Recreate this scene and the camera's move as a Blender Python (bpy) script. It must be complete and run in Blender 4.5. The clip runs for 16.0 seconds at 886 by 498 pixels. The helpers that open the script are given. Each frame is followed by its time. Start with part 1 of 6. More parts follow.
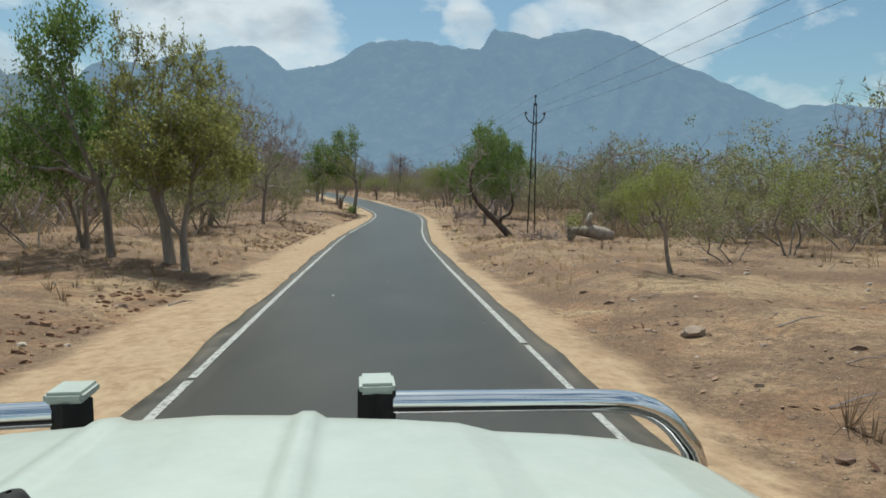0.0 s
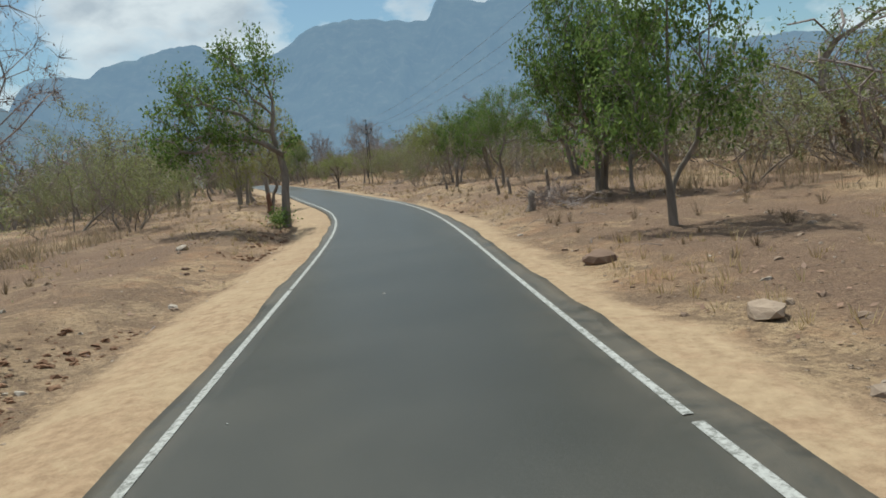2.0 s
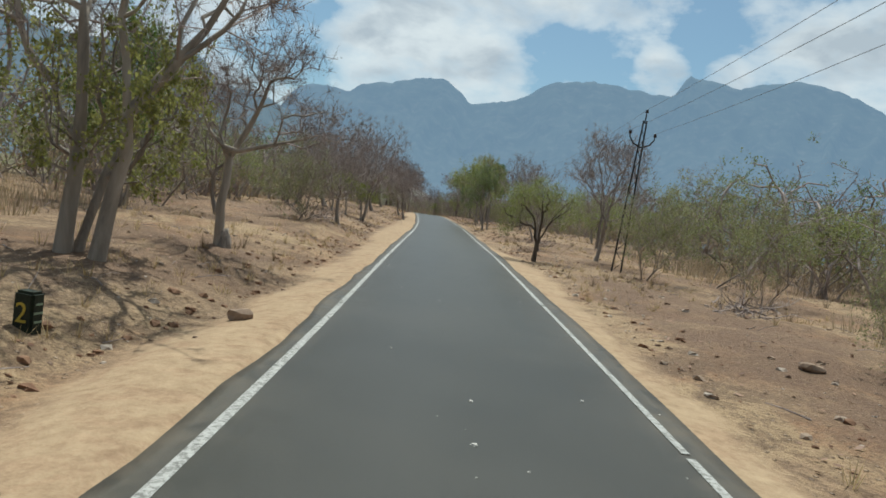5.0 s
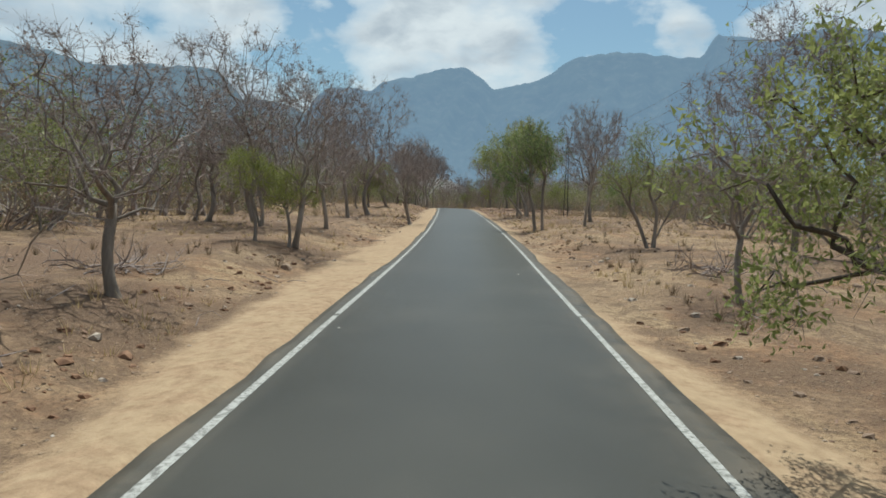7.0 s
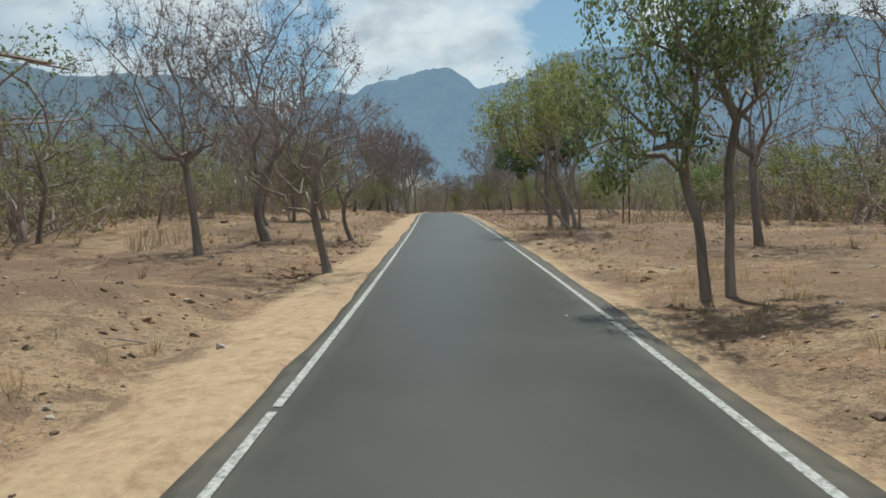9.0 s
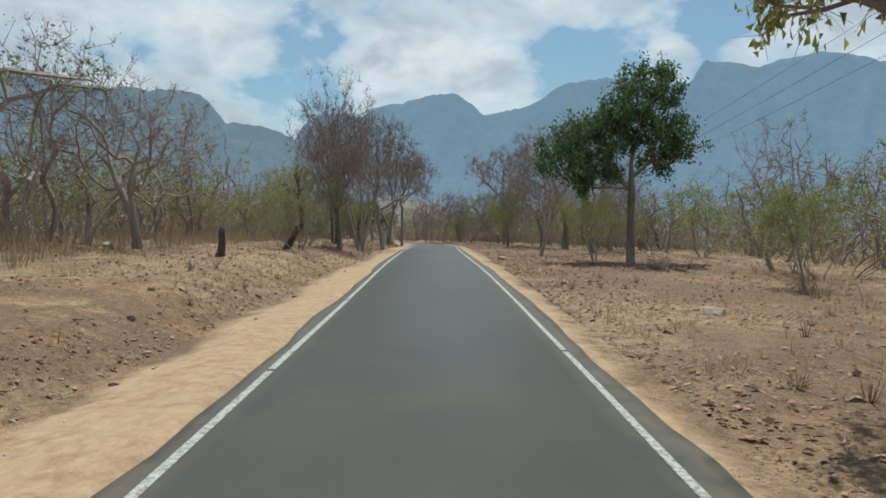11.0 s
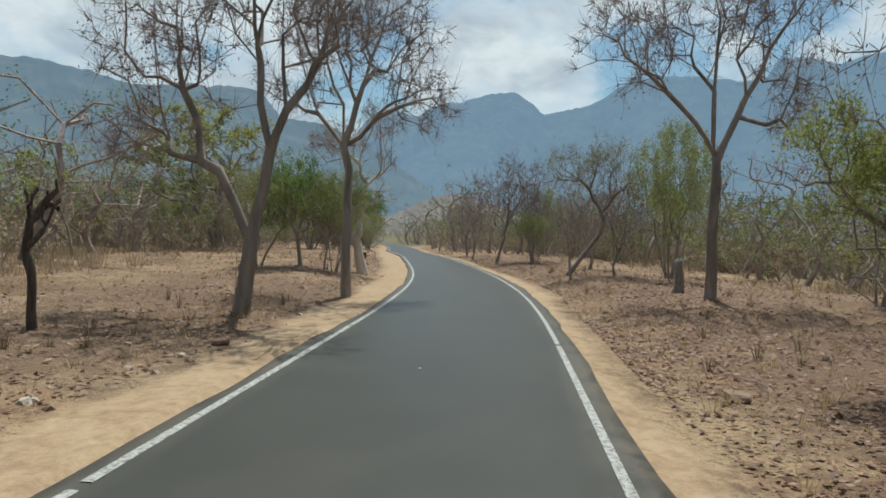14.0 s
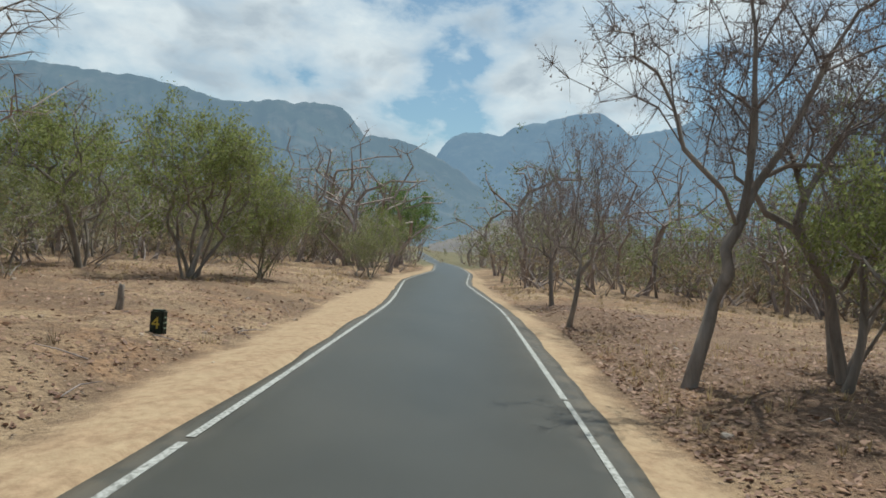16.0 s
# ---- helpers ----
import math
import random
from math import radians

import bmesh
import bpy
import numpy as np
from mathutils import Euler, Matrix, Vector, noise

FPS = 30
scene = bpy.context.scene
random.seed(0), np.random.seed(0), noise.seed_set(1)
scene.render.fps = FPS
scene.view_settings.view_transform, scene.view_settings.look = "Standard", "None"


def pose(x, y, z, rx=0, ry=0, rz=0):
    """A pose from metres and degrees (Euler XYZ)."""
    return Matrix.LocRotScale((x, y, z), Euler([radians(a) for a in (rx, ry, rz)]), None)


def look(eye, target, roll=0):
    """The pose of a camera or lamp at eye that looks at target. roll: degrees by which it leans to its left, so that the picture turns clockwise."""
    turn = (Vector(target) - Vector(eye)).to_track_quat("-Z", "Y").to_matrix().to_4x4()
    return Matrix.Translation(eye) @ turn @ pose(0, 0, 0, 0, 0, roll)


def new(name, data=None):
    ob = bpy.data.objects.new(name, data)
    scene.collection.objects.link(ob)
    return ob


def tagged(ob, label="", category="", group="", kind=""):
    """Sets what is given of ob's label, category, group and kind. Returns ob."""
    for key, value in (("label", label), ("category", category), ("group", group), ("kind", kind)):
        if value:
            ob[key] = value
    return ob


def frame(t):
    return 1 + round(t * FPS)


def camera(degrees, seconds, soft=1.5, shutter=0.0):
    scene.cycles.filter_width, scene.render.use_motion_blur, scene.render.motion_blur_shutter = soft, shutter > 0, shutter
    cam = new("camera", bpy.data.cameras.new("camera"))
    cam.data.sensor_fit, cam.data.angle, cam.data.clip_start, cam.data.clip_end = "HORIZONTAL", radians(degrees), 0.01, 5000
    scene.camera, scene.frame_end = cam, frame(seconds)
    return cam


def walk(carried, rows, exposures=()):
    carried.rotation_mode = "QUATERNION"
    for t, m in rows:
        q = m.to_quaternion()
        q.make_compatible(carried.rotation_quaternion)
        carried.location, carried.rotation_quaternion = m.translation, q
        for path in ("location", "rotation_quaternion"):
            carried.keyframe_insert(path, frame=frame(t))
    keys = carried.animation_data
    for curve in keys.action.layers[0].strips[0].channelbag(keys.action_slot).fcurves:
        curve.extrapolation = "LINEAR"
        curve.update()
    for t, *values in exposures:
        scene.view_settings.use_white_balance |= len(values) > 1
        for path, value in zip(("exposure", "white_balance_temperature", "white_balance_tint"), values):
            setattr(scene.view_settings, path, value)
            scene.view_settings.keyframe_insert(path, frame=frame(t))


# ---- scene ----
cam = camera(70.70, 16.0, soft=1.7)


def gaze(x, y, z, yaw, pitch, roll):
    """Camera pose from a place, a heading to the left of +y, a pitch upwards and a lean."""
    a, b = radians(yaw), radians(pitch)
    way = Vector((-math.sin(a) * math.cos(b), math.cos(a) * math.cos(b), math.sin(b)))
    eye = Vector((x, y, z))
    return look(eye, eye + way * 10.0, roll)


walk(cam, [
    (0.0, gaze(0.01, -0.01, 1.59, -0.11, -5.35, 0.83)),
    (0.5, gaze(-0.63, 7.02, 1.47, -0.82, -5.97, -1.19)),
    (1.0, gaze(-1.33, 13.75, 1.36, -0.67, -6.54, -2.85)),
    (1.5, gaze(-1.96, 20.02, 1.26, -1.03, -7.36, -4.52)),
    (2.0, gaze(-2.40, 26.27, 1.22, -2.34, -7.66, -6.66)),
    (2.5, gaze(-2.71, 32.23, 1.18, 1.02, -4.40, -1.52)),
    (3.0, gaze(-3.02, 38.18, 1.17, 4.51, -2.39, 1.93)),
    (3.5, gaze(-3.48, 43.84, 1.19, 6.74, -1.95, 3.37)),
    (4.0, gaze(-4.09, 49.60, 1.20, 11.17, -2.02, 5.60)),
    (4.5, gaze(-5.11, 55.44, 1.27, 14.05, -2.46, 7.53)),
    (5.0, gaze(-6.24, 61.01, 1.34, 14.77, -3.00, 7.69)),
    (7.3, gaze(-11.56, 81.90, 1.80, 18.32, -4.11, 1.39)),
    (7.5, gaze(-12.19, 84.00, 1.82, 18.24, -3.35, 1.63)),
    (8.0, gaze(-13.83, 89.18, 1.88, 18.14, -3.66, 0.02)),
    (8.2, gaze(-14.46, 91.19, 1.90, 17.48, -4.20, -1.25)),
    (10.3, gaze(-20.61, 112.13, 2.30, 17.03, -3.09, 0.76)),
    (10.5, gaze(-21.32, 114.58, 2.35, 17.31, -2.78, 0.31)),
    (11.0, gaze(-23.16, 120.64, 2.48, 17.46, -1.73, 1.24)),
    (11.5, gaze(-24.94, 126.51, 2.59, 18.04, -2.13, 1.99)),
    (12.0, gaze(-26.91, 132.62, 2.70, 17.54, -3.39, 1.04)),
    (12.5, gaze(-28.81, 138.70, 2.82, 18.25, -2.82, 3.16)),
    (13.0, gaze(-30.72, 145.10, 2.84, 20.46, -2.91, 3.39)),
    (13.5, gaze(-32.78, 151.72, 2.85, 21.52, -3.39, 2.01)),
    (14.0, gaze(-34.92, 158.48, 2.83, 22.61, -1.86, 2.29)),
    (14.5, gaze(-36.92, 165.03, 2.79, 23.80, -1.27, 3.27)),
    (15.0, gaze(-39.30, 171.37, 2.74, 24.76, -1.33, 3.28)),
    (15.5, gaze(-41.92, 177.71, 2.65, 26.48, -1.44, 3.30)),
    (16.0, gaze(-44.71, 184.06, 2.55, 29.87, -0.44, 4.16)),
], exposures=[(0.0, 0.0, 6130.0, 0.5), (16.0, 0.0, 6130.0, 0.5)])

# ---------------------------------------------------------------- sky, sun
SUN_EL, SUN_AZ = 66.0, 14.0          # degrees; azimuth to the left of +y
sun = new("sun", bpy.data.lights.new("sun", "SUN"))
sun.data.energy, sun.data.angle, sun.data.color = 4.7, radians(0.53), (1.0, 0.965, 0.90)
_a, _e = radians(SUN_AZ), radians(SUN_EL)
SUN_WAY = Vector((-math.sin(_a) * math.cos(_e), math.cos(_a) * math.cos(_e), math.sin(_e)))
sun.matrix_world = look(SUN_WAY * 60.0, (0, 0, 0))

world = bpy.data.worlds.new("sky")
scene.world = world
world.use_nodes = True


class Nodes:
    """Short hand for building node trees."""

    def __init__(self, tree):
        self.tree = tree
        tree.nodes.clear()

    def add(self, kind, **values):
        node = self.tree.nodes.new(kind)
        for key, value in values.items():
            if isinstance(value, bpy.types.NodeSocket):
                self.tree.links.new(value, node.inputs[key])
            else:
                node.inputs[key].default_value = value
        return node

    def link(self, a, b):
        self.tree.links.new(a, b)

    def math(self, op, a, b=0.0, clamp=False):
        node = self.tree.nodes.new("ShaderNodeMath")
        node.operation, node.use_clamp = op, clamp
        for i, v in enumerate((a, b)):
            if isinstance(v, bpy.types.NodeSocket):
                self.link(v, node.inputs[i])
            else:
                node.inputs[i].default_value = v
        return node.outputs[0]

    def mix(self, fac, a, b, mode="MIX"):
        node = self.tree.nodes.new("ShaderNodeMix")
        node.data_type, node.blend_type = "RGBA", mode
        for i, v in ((0, fac), (6, a), (7, b)):
            if isinstance(v, bpy.types.NodeSocket):
                self.link(v, node.inputs[i])
            else:
                node.inputs[i].default_value = v if i == 0 else (*v, 1.0)
        return node.outputs[2]

    def ramp(self, fac, *stops):
        node = self.tree.nodes.new("ShaderNodeValToRGB")
        self.link(fac, node.inputs[0])
        els = node.color_ramp.elements
        while len(els) < len(stops):
            els.new(0.5)
        for el, (at, col) in zip(els, stops):
            el.position = at
            el.color = (*col, 1.0) if not isinstance(col, (int, float)) else (col, col, col, 1.0)
        return node.outputs[0]

    def noise(self, vec, scale, detail=4.0, rough=0.55, dist=0.0):
        node = self.tree.nodes.new("ShaderNodeTexNoise")
        if vec is not None:
            self.link(vec, node.inputs["Vector"])
        for key, v in (("Scale", scale), ("Detail", detail), ("Roughness", rough), ("Distortion", dist)):
            node.inputs[key].default_value = v
        return node.outputs[0]


# direction towards the left of +y, height, radius in degrees and density of the cumulus banks, then of the clear gaps
CLOUD_BANKS = ((46, 14, 17, 0.12), (20, 13.5, 8, 0.12), (12, 13.2, 3.5, 0.10), (16, 20.5, 8, 0.13), (2, 21.5, 6, 0.14), (-2.1, 14.4, 2.6, 0.20), (-7.4, 14.0, 2.2, 0.18), (-19, 16.5, 8, 0.15), (-2, 16.4, 8, -0.15), (30, 12, 9, 0.10), (30, 16.6, 3.5, -0.12), (-30, 8, 9, -0.12))


def build_sky():
    n = Nodes(world.node_tree)
    sky = n.tree.nodes.new("ShaderNodeTexSky")
    sky.sky_type, sky.sun_disc = "NISHITA", False
    sky.sun_elevation, sky.sun_rotation = radians(SUN_EL), radians(-SUN_AZ)
    sky.air_density, sky.dust_density, sky.ozone_density = 1.0, 1.2, 1.5
    way = n.tree.nodes.new("ShaderNodeTexCoord").outputs["Generated"]
    tall = n.add("ShaderNodeVectorMath")
    tall.operation = "MULTIPLY"
    n.link(way, tall.inputs[0])
    tall.inputs[1].default_value = (1.0, 1.0, 1.9)
    big = n.noise(tall.outputs[0], 4.2, 4.0, 0.5, 0.0)
    edges = n.noise(tall.outputs[0], 13.0, 9.0, 0.62, 0.15)
    field = n.math("ADD", big, n.math("MULTIPLY", n.math("SUBTRACT", edges, 0.5), 0.55))
    for az, el, size, amount in CLOUD_BANKS:
        a, e = radians(az), radians(el)
        dot = n.tree.nodes.new("ShaderNodeVectorMath")
        dot.operation = "DOT_PRODUCT"
        n.link(way, dot.inputs[0])
        dot.inputs[1].default_value = (-math.sin(a) * math.cos(e), math.cos(a) * math.cos(e), math.sin(e))
        c = math.cos(radians(size))
        near = n.math("DIVIDE", n.math("SUBTRACT", dot.outputs["Value"], c), 1 - c)
        field = n.math("ADD", field, n.math("MULTIPLY", n.math("MINIMUM", n.math("MAXIMUM", near, 0.0), 0.7), amount / 0.7))
    cover = n.ramp(field, (0.42, 0.0), (0.52, 0.5), (0.70, 1.0))
    belly = n.noise(tall.outputs[0], 9.0, 5.0, 0.5, 0.4)
    puff = n.ramp(n.math("ADD", n.math("MULTIPLY", n.math("SUBTRACT", field, 0.5), 0.5), n.math("ADD", n.math("MULTIPLY", belly, 0.8), n.math("MULTIPLY", edges, 0.12))), (0.38, (9.4, 9.6, 9.8)), (0.52, (8.3, 8.6, 9.0)), (0.70, (5.6, 6.1, 6.8)))
    blue = n.mix(1.0, sky.outputs[0], (1.05, 1.15, 1.08), "MULTIPLY")
    col = n.mix(cover, blue, puff)
    bg = n.add("ShaderNodeBackground", Color=col, Strength=0.085)
    out = n.tree.nodes.new("ShaderNodeOutputWorld")
    n.link(bg.outputs[0], out.inputs[0])


build_sky()

# ---------------------------------------------------------------- materials


def material(name, rough=0.9):
    mat = bpy.data.materials.new(name)
    mat.use_nodes = True
    n = Nodes(mat.node_tree)
    bsdf = n.add("ShaderNodeBsdfPrincipled", Roughness=rough)
    out = n.tree.nodes.new("ShaderNodeOutputMaterial")
    n.link(bsdf.outputs[0], out.inputs[0])
    bsdf.inputs["Specular IOR Level"].default_value = 0.25
    return mat, n, bsdf, out


def bump(n, bsdf, height, strength, distance):
    b = n.add("ShaderNodeBump", Strength=strength, Distance=distance, Height=height)
    n.link(b.outputs[0], bsdf.inputs["Normal"])


def where(n):
    return n.tree.nodes.new("ShaderNodeNewGeometry").outputs["Position"]


def object_random(n):
    return n.tree.nodes.new("ShaderNodeObjectInfo").outputs["Random"]


def island_random(n):
    return n.tree.nodes.new("ShaderNodeNewGeometry").outputs["Random Per Island"]


def soil_material():
    """Sandy verge beside the road, red-brown stony soil, straw and ash patches further out."""
    mat, n, bsdf, out = material("dry_soil", 0.95)
    pos = where(n)
    lat = n.tree.nodes.new("ShaderNodeAttribute")
    lat.attribute_name = "verge"
    wide = n.noise(pos, 0.17, 6.0, 0.6, 0.5)
    mid = n.noise(pos, 0.75, 5.0, 0.6, 0.4)
    fine = n.noise(pos, 7.0, 6.0, 0.7)
    grit = n.noise(pos, 38.0, 4.0, 0.7)
    sand = n.ramp(fine, (0.3, (0.285, 0.196, 0.118)), (0.7, (0.42, 0.305, 0.19)))
    red = n.ramp(fine, (0.28, (0.175, 0.092, 0.05)), (0.72, (0.37, 0.22, 0.125)))
    brown = n.ramp(fine, (0.3, (0.205, 0.128, 0.076)), (0.7, (0.40, 0.272, 0.168)))
    straw = n.ramp(grit, (0.3, (0.285, 0.195, 0.11)), (0.7, (0.48, 0.345, 0.205)))
    dark = n.ramp(grit, (0.3, (0.085, 0.052, 0.034)), (0.75, (0.25, 0.165, 0.105)))
    soil = n.mix(n.ramp(mid, (0.42, 0.0), (0.58, 1.0)), red, brown)
    patch = n.noise(pos, 0.30, 7.0, 0.66, 0.7)
    soil = n.mix(n.ramp(patch, (0.51, 0.0), (0.59, 0.9)), soil, straw)
    soil = n.mix(n.ramp(patch, (0.42, 0.8), (0.505, 0.0)), soil, dark)
    soil = n.mix(n.ramp(wide, (0.52, 0.0), (0.58, 0.6)), soil, sand)
    litter = n.noise(pos, 1.5, 9.0, 0.76, 0.8)
    soil = n.mix(n.ramp(litter, (0.485, 0.0), (0.565, 0.76)), soil, dark)
    # ground darkened under the trees: leaf litter plus shade painted into the colour
    bed = n.tree.nodes.new("ShaderNodeAttribute")
    bed.attribute_name = "litter_shade"
    broken = n.math("MULTIPLY", bed.outputs["Fac"], n.ramp(n.noise(pos, 0.9, 8.0, 0.72, 0.6), (0.34, 0.0), (0.50, 0.9)))
    shaded_duff = n.ramp(grit, (0.3, (0.092, 0.056, 0.039)), (0.75, (0.28, 0.175, 0.115)))
    soil = n.mix(broken, soil, shaded_duff)
    ragged = n.math("ADD", lat.outputs["Fac"], n.math("MULTIPLY", n.math("SUBTRACT", mid, 0.5), 1.1))
    speck = n.noise(pos, 16.0, 5.0, 0.75)
    soil = n.mix(n.ramp(speck, (0.51, 0.0), (0.61, 0.8)), soil, dark)
    soil = n.mix(n.ramp(speck, (0.32, 0.6), (0.44, 0.0)), soil, straw)
    edge = n.ramp(n.math("MULTIPLY", ragged, 0.5), (0.30, 0.0), (0.48, 1.0))
    far = n.tree.nodes.new("ShaderNodeAttribute")
    far.attribute_name = "distance"
    sand = n.mix(n.ramp(litter, (0.45, 0.0), (0.57, 0.8)), sand, brown)
    col = n.mix(edge, sand, soil)
    scrub = n.ramp(wide, (0.35, (0.10, 0.09, 0.045)), (0.65, (0.17, 0.14, 0.08)))
    col = n.mix(far.outputs["Fac"], col, scrub)
    pebbles = n.tree.nodes.new("ShaderNodeTexVoronoi")
    n.link(pos, pebbles.inputs["Vector"])
    pebbles.inputs["Scale"].default_value = 9.0
    stones = n.math("MULTIPLY", n.ramp(pebbles.outputs["Distance"], (0.10, 1.0), (0.2, 0.0)), edge)
    col = n.mix(n.math("MULTIPLY", stones, 0.45), col, (0.45, 0.35, 0.27))
    n.link(col, bsdf.inputs["Base Color"])
    h = n.math("ADD", n.math("MULTIPLY", fine, 0.6), n.math("ADD", n.math("MULTIPLY", grit, 0.25), n.math("MULTIPLY", stones, 0.5)))
    h = n.math("MULTIPLY", h, n.math("ADD", 0.3, n.math("MULTIPLY", edge, 0.7)))
    bump(n, bsdf, h, 1.0, 0.10)
    return mat


def asphalt_material():
    mat, n, bsdf, out = material("asphalt", 0.40)
    pos = where(n)
    grain = n.noise(pos, 48.0, 5.0, 0.8)
    patch = n.noise(pos, 0.7, 4.0, 0.55)
    lat = n.tree.nodes.new("ShaderNodeAttribute")
    lat.attribute_name = "lane"
    base = n.ramp(grain, (0.25, (0.026, 0.0245, 0.0195)), (0.8, (0.056, 0.053, 0.043)))
    worn = n.mix(n.ramp(patch, (0.35, 0.0), (0.7, 0.6)), base, (0.058, 0.054, 0.044))
    tracks = n.mix(n.math("MULTIPLY", lat.outputs["Fac"], 0.5), worn, (0.050, 0.0475, 0.040))
    edge = n.tree.nodes.new("ShaderNodeAttribute")
    edge.attribute_name = "dust"
    film = n.noise(pos, 2.1, 7.0, 0.7, 0.5)
    dusty = n.math("MULTIPLY", edge.outputs["Fac"], n.ramp(film, (0.36, 0.1), (0.62, 0.75)))
    col = n.mix(dusty, tracks, (0.15, 0.118, 0.085))
    stain = n.noise(pos, 0.33, 6.0, 0.62, 0.6)
    col = n.mix(n.ramp(stain, (0.50, 0.0), (0.66, 0.4)), col, (0.074, 0.066, 0.052))
    n.link(col, bsdf.inputs["Base Color"])
    n.link(n.math("ADD", 0.38, n.math("MULTIPLY", dusty, 0.5)), bsdf.inputs["Roughness"])
    bsdf.inputs["Specular IOR Level"].default_value = 0.27
    bump(n, bsdf, grain, 0.35, 0.008)
    return mat


def paint_material():
    mat, n, bsdf, out = material("worn_line_paint", 0.7)
    pos = where(n)
    wear = n.noise(pos, 22.0, 5.0, 0.75)
    col = n.ramp(wear, (0.38, (0.15, 0.145, 0.13)), (0.54, (0.37, 0.36, 0.335)), (0.8, (0.48, 0.468, 0.44)))
    n.link(col, bsdf.inputs["Base Color"])
    bump(n, bsdf, wear, 0.2, 0.004)
    return mat


def bark_material(name, dark, light, scale=14.0):
    mat, n, bsdf, out = material(name, 0.92)
    co = n.tree.nodes.new("ShaderNodeTexCoord").outputs["Object"]
    mp = n.add("ShaderNodeMapping", Vector=co)
    mp.inputs["Scale"].default_value = (1.0, 1.0, 0.28)
    streak = n.noise(mp.outputs[0], scale, 6.0, 0.68, 0.5)
    blot = n.noise(co, 2.3, 3.0, 0.5)
    col = n.ramp(streak, (0.3, dark), (0.68, light))
    tone = n.math("ADD", 0.78, n.math("MULTIPLY", n.math("ADD", blot, object_random(n)), 0.26))
    grey = n.add("ShaderNodeCombineXYZ", X=tone, Y=tone, Z=tone)
    n.link(n.mix(1.0, col, grey.outputs[0], "MULTIPLY"), bsdf.inputs["Base Color"])
    bump(n, bsdf, streak, 0.9, 0.03)
    return mat


def leaf_material(name, dark, light, glow=0.35):
    mat, n, bsdf, out = material(name, 0.6)
    spread = n.math("FRACT", n.math("ADD", island_random(n), n.math("MULTIPLY", object_random(n), 0.37)))
    col = n.ramp(spread, (0.0, dark), (1.0, light))
    n.link(col, bsdf.inputs["Base Color"])
    thin = n.add("ShaderNodeBsdfTranslucent", Color=col)
    both = n.add("ShaderNodeMixShader", Fac=glow)
    n.link(bsdf.outputs[0], both.inputs[1])
    n.link(thin.outputs[0], both.inputs[2])
    n.link(both.outputs[0], out.inputs[0])
    return mat


def plain_material(name, dark, light, scale, rough=0.8, metal=0.0, relief=0.2):
    mat, n, bsdf, out = material(name, rough)
    co = n.tree.nodes.new("ShaderNodeTexCoord").outputs["Object"]
    grain = n.noise(co, scale, 5.0, 0.65)
    n.link(n.ramp(grain, (0.3, dark), (0.7, light)), bsdf.inputs["Base Color"])
    bsdf.inputs["Metallic"].default_value = metal
    if relief:
        bump(n, bsdf, grain, relief, 0.01)
    return mat


def stone_material():
    mat, n, bsdf, out = material("field_stone", 0.9)
    co = where(n)
    grain = n.noise(co, 11.0, 6.0, 0.7)
    tint = n.math("FRACT", n.math("ADD", island_random(n), object_random(n)))
    a = n.ramp(tint, (0.0, (0.17, 0.10, 0.07)), (0.5, (0.34, 0.25, 0.18)), (1.0, (0.52, 0.45, 0.38)))
    n.link(n.mix(n.ramp(grain, (0.35, 0.0), (0.65, 0.45)), a, (0.16, 0.11, 0.08)), bsdf.inputs["Base Color"])
    bump(n, bsdf, grain, 0.7, 0.03)
    return mat


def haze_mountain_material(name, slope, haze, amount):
    """Far slopes: forest and rock, with the haze of distance mixed in as a bluish glow."""
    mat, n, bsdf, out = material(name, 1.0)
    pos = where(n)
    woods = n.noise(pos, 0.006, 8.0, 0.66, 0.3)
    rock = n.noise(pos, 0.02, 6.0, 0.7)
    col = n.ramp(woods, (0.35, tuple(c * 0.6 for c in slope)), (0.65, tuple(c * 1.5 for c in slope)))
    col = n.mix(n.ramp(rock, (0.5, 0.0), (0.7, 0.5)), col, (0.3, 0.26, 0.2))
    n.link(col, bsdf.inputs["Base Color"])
    # painted haze: an even emission blended over the slope colour
    haze_light = n.add("ShaderNodeEmission", Color=(*haze, 1.0), Strength=1.0)
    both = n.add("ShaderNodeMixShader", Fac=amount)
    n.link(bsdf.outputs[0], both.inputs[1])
    n.link(haze_light.outputs[0], both.inputs[2])
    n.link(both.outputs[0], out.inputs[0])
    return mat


SOIL, ASPHALT, PAINT, STONE = soil_material(), asphalt_material(), paint_material(), stone_material()
BARK_GREY = bark_material("grey_brown_bark", (0.115, 0.095, 0.078), (0.345, 0.29, 0.245))
BARK_PALE = bark_material("pale_peeling_bark", (0.15, 0.122, 0.098), (0.43, 0.37, 0.31), 9.0)
BARK_WHITE = bark_material("whitish_peeling_bark", (0.30, 0.25, 0.20), (0.66, 0.59, 0.51), 8.0)
BARK_DARK = bark_material("dark_charred_bark", (0.03, 0.024, 0.019), (0.13, 0.10, 0.078))
BARK_RED = bark_material("reddish_dead_wood", (0.1, 0.045, 0.03), (0.27, 0.15, 0.1))
TWIG = bark_material("dry_twig", (0.15, 0.12, 0.11), (0.39, 0.32, 0.29), 6.0)
LEAF_FRESH = leaf_material("fresh_green_leaf", (0.07, 0.125, 0.028), (0.22, 0.29, 0.08), 0.45)
LEAF_DARK = leaf_material("dark_green_leaf", (0.045, 0.083, 0.032), (0.13, 0.195, 0.08), 0.4)
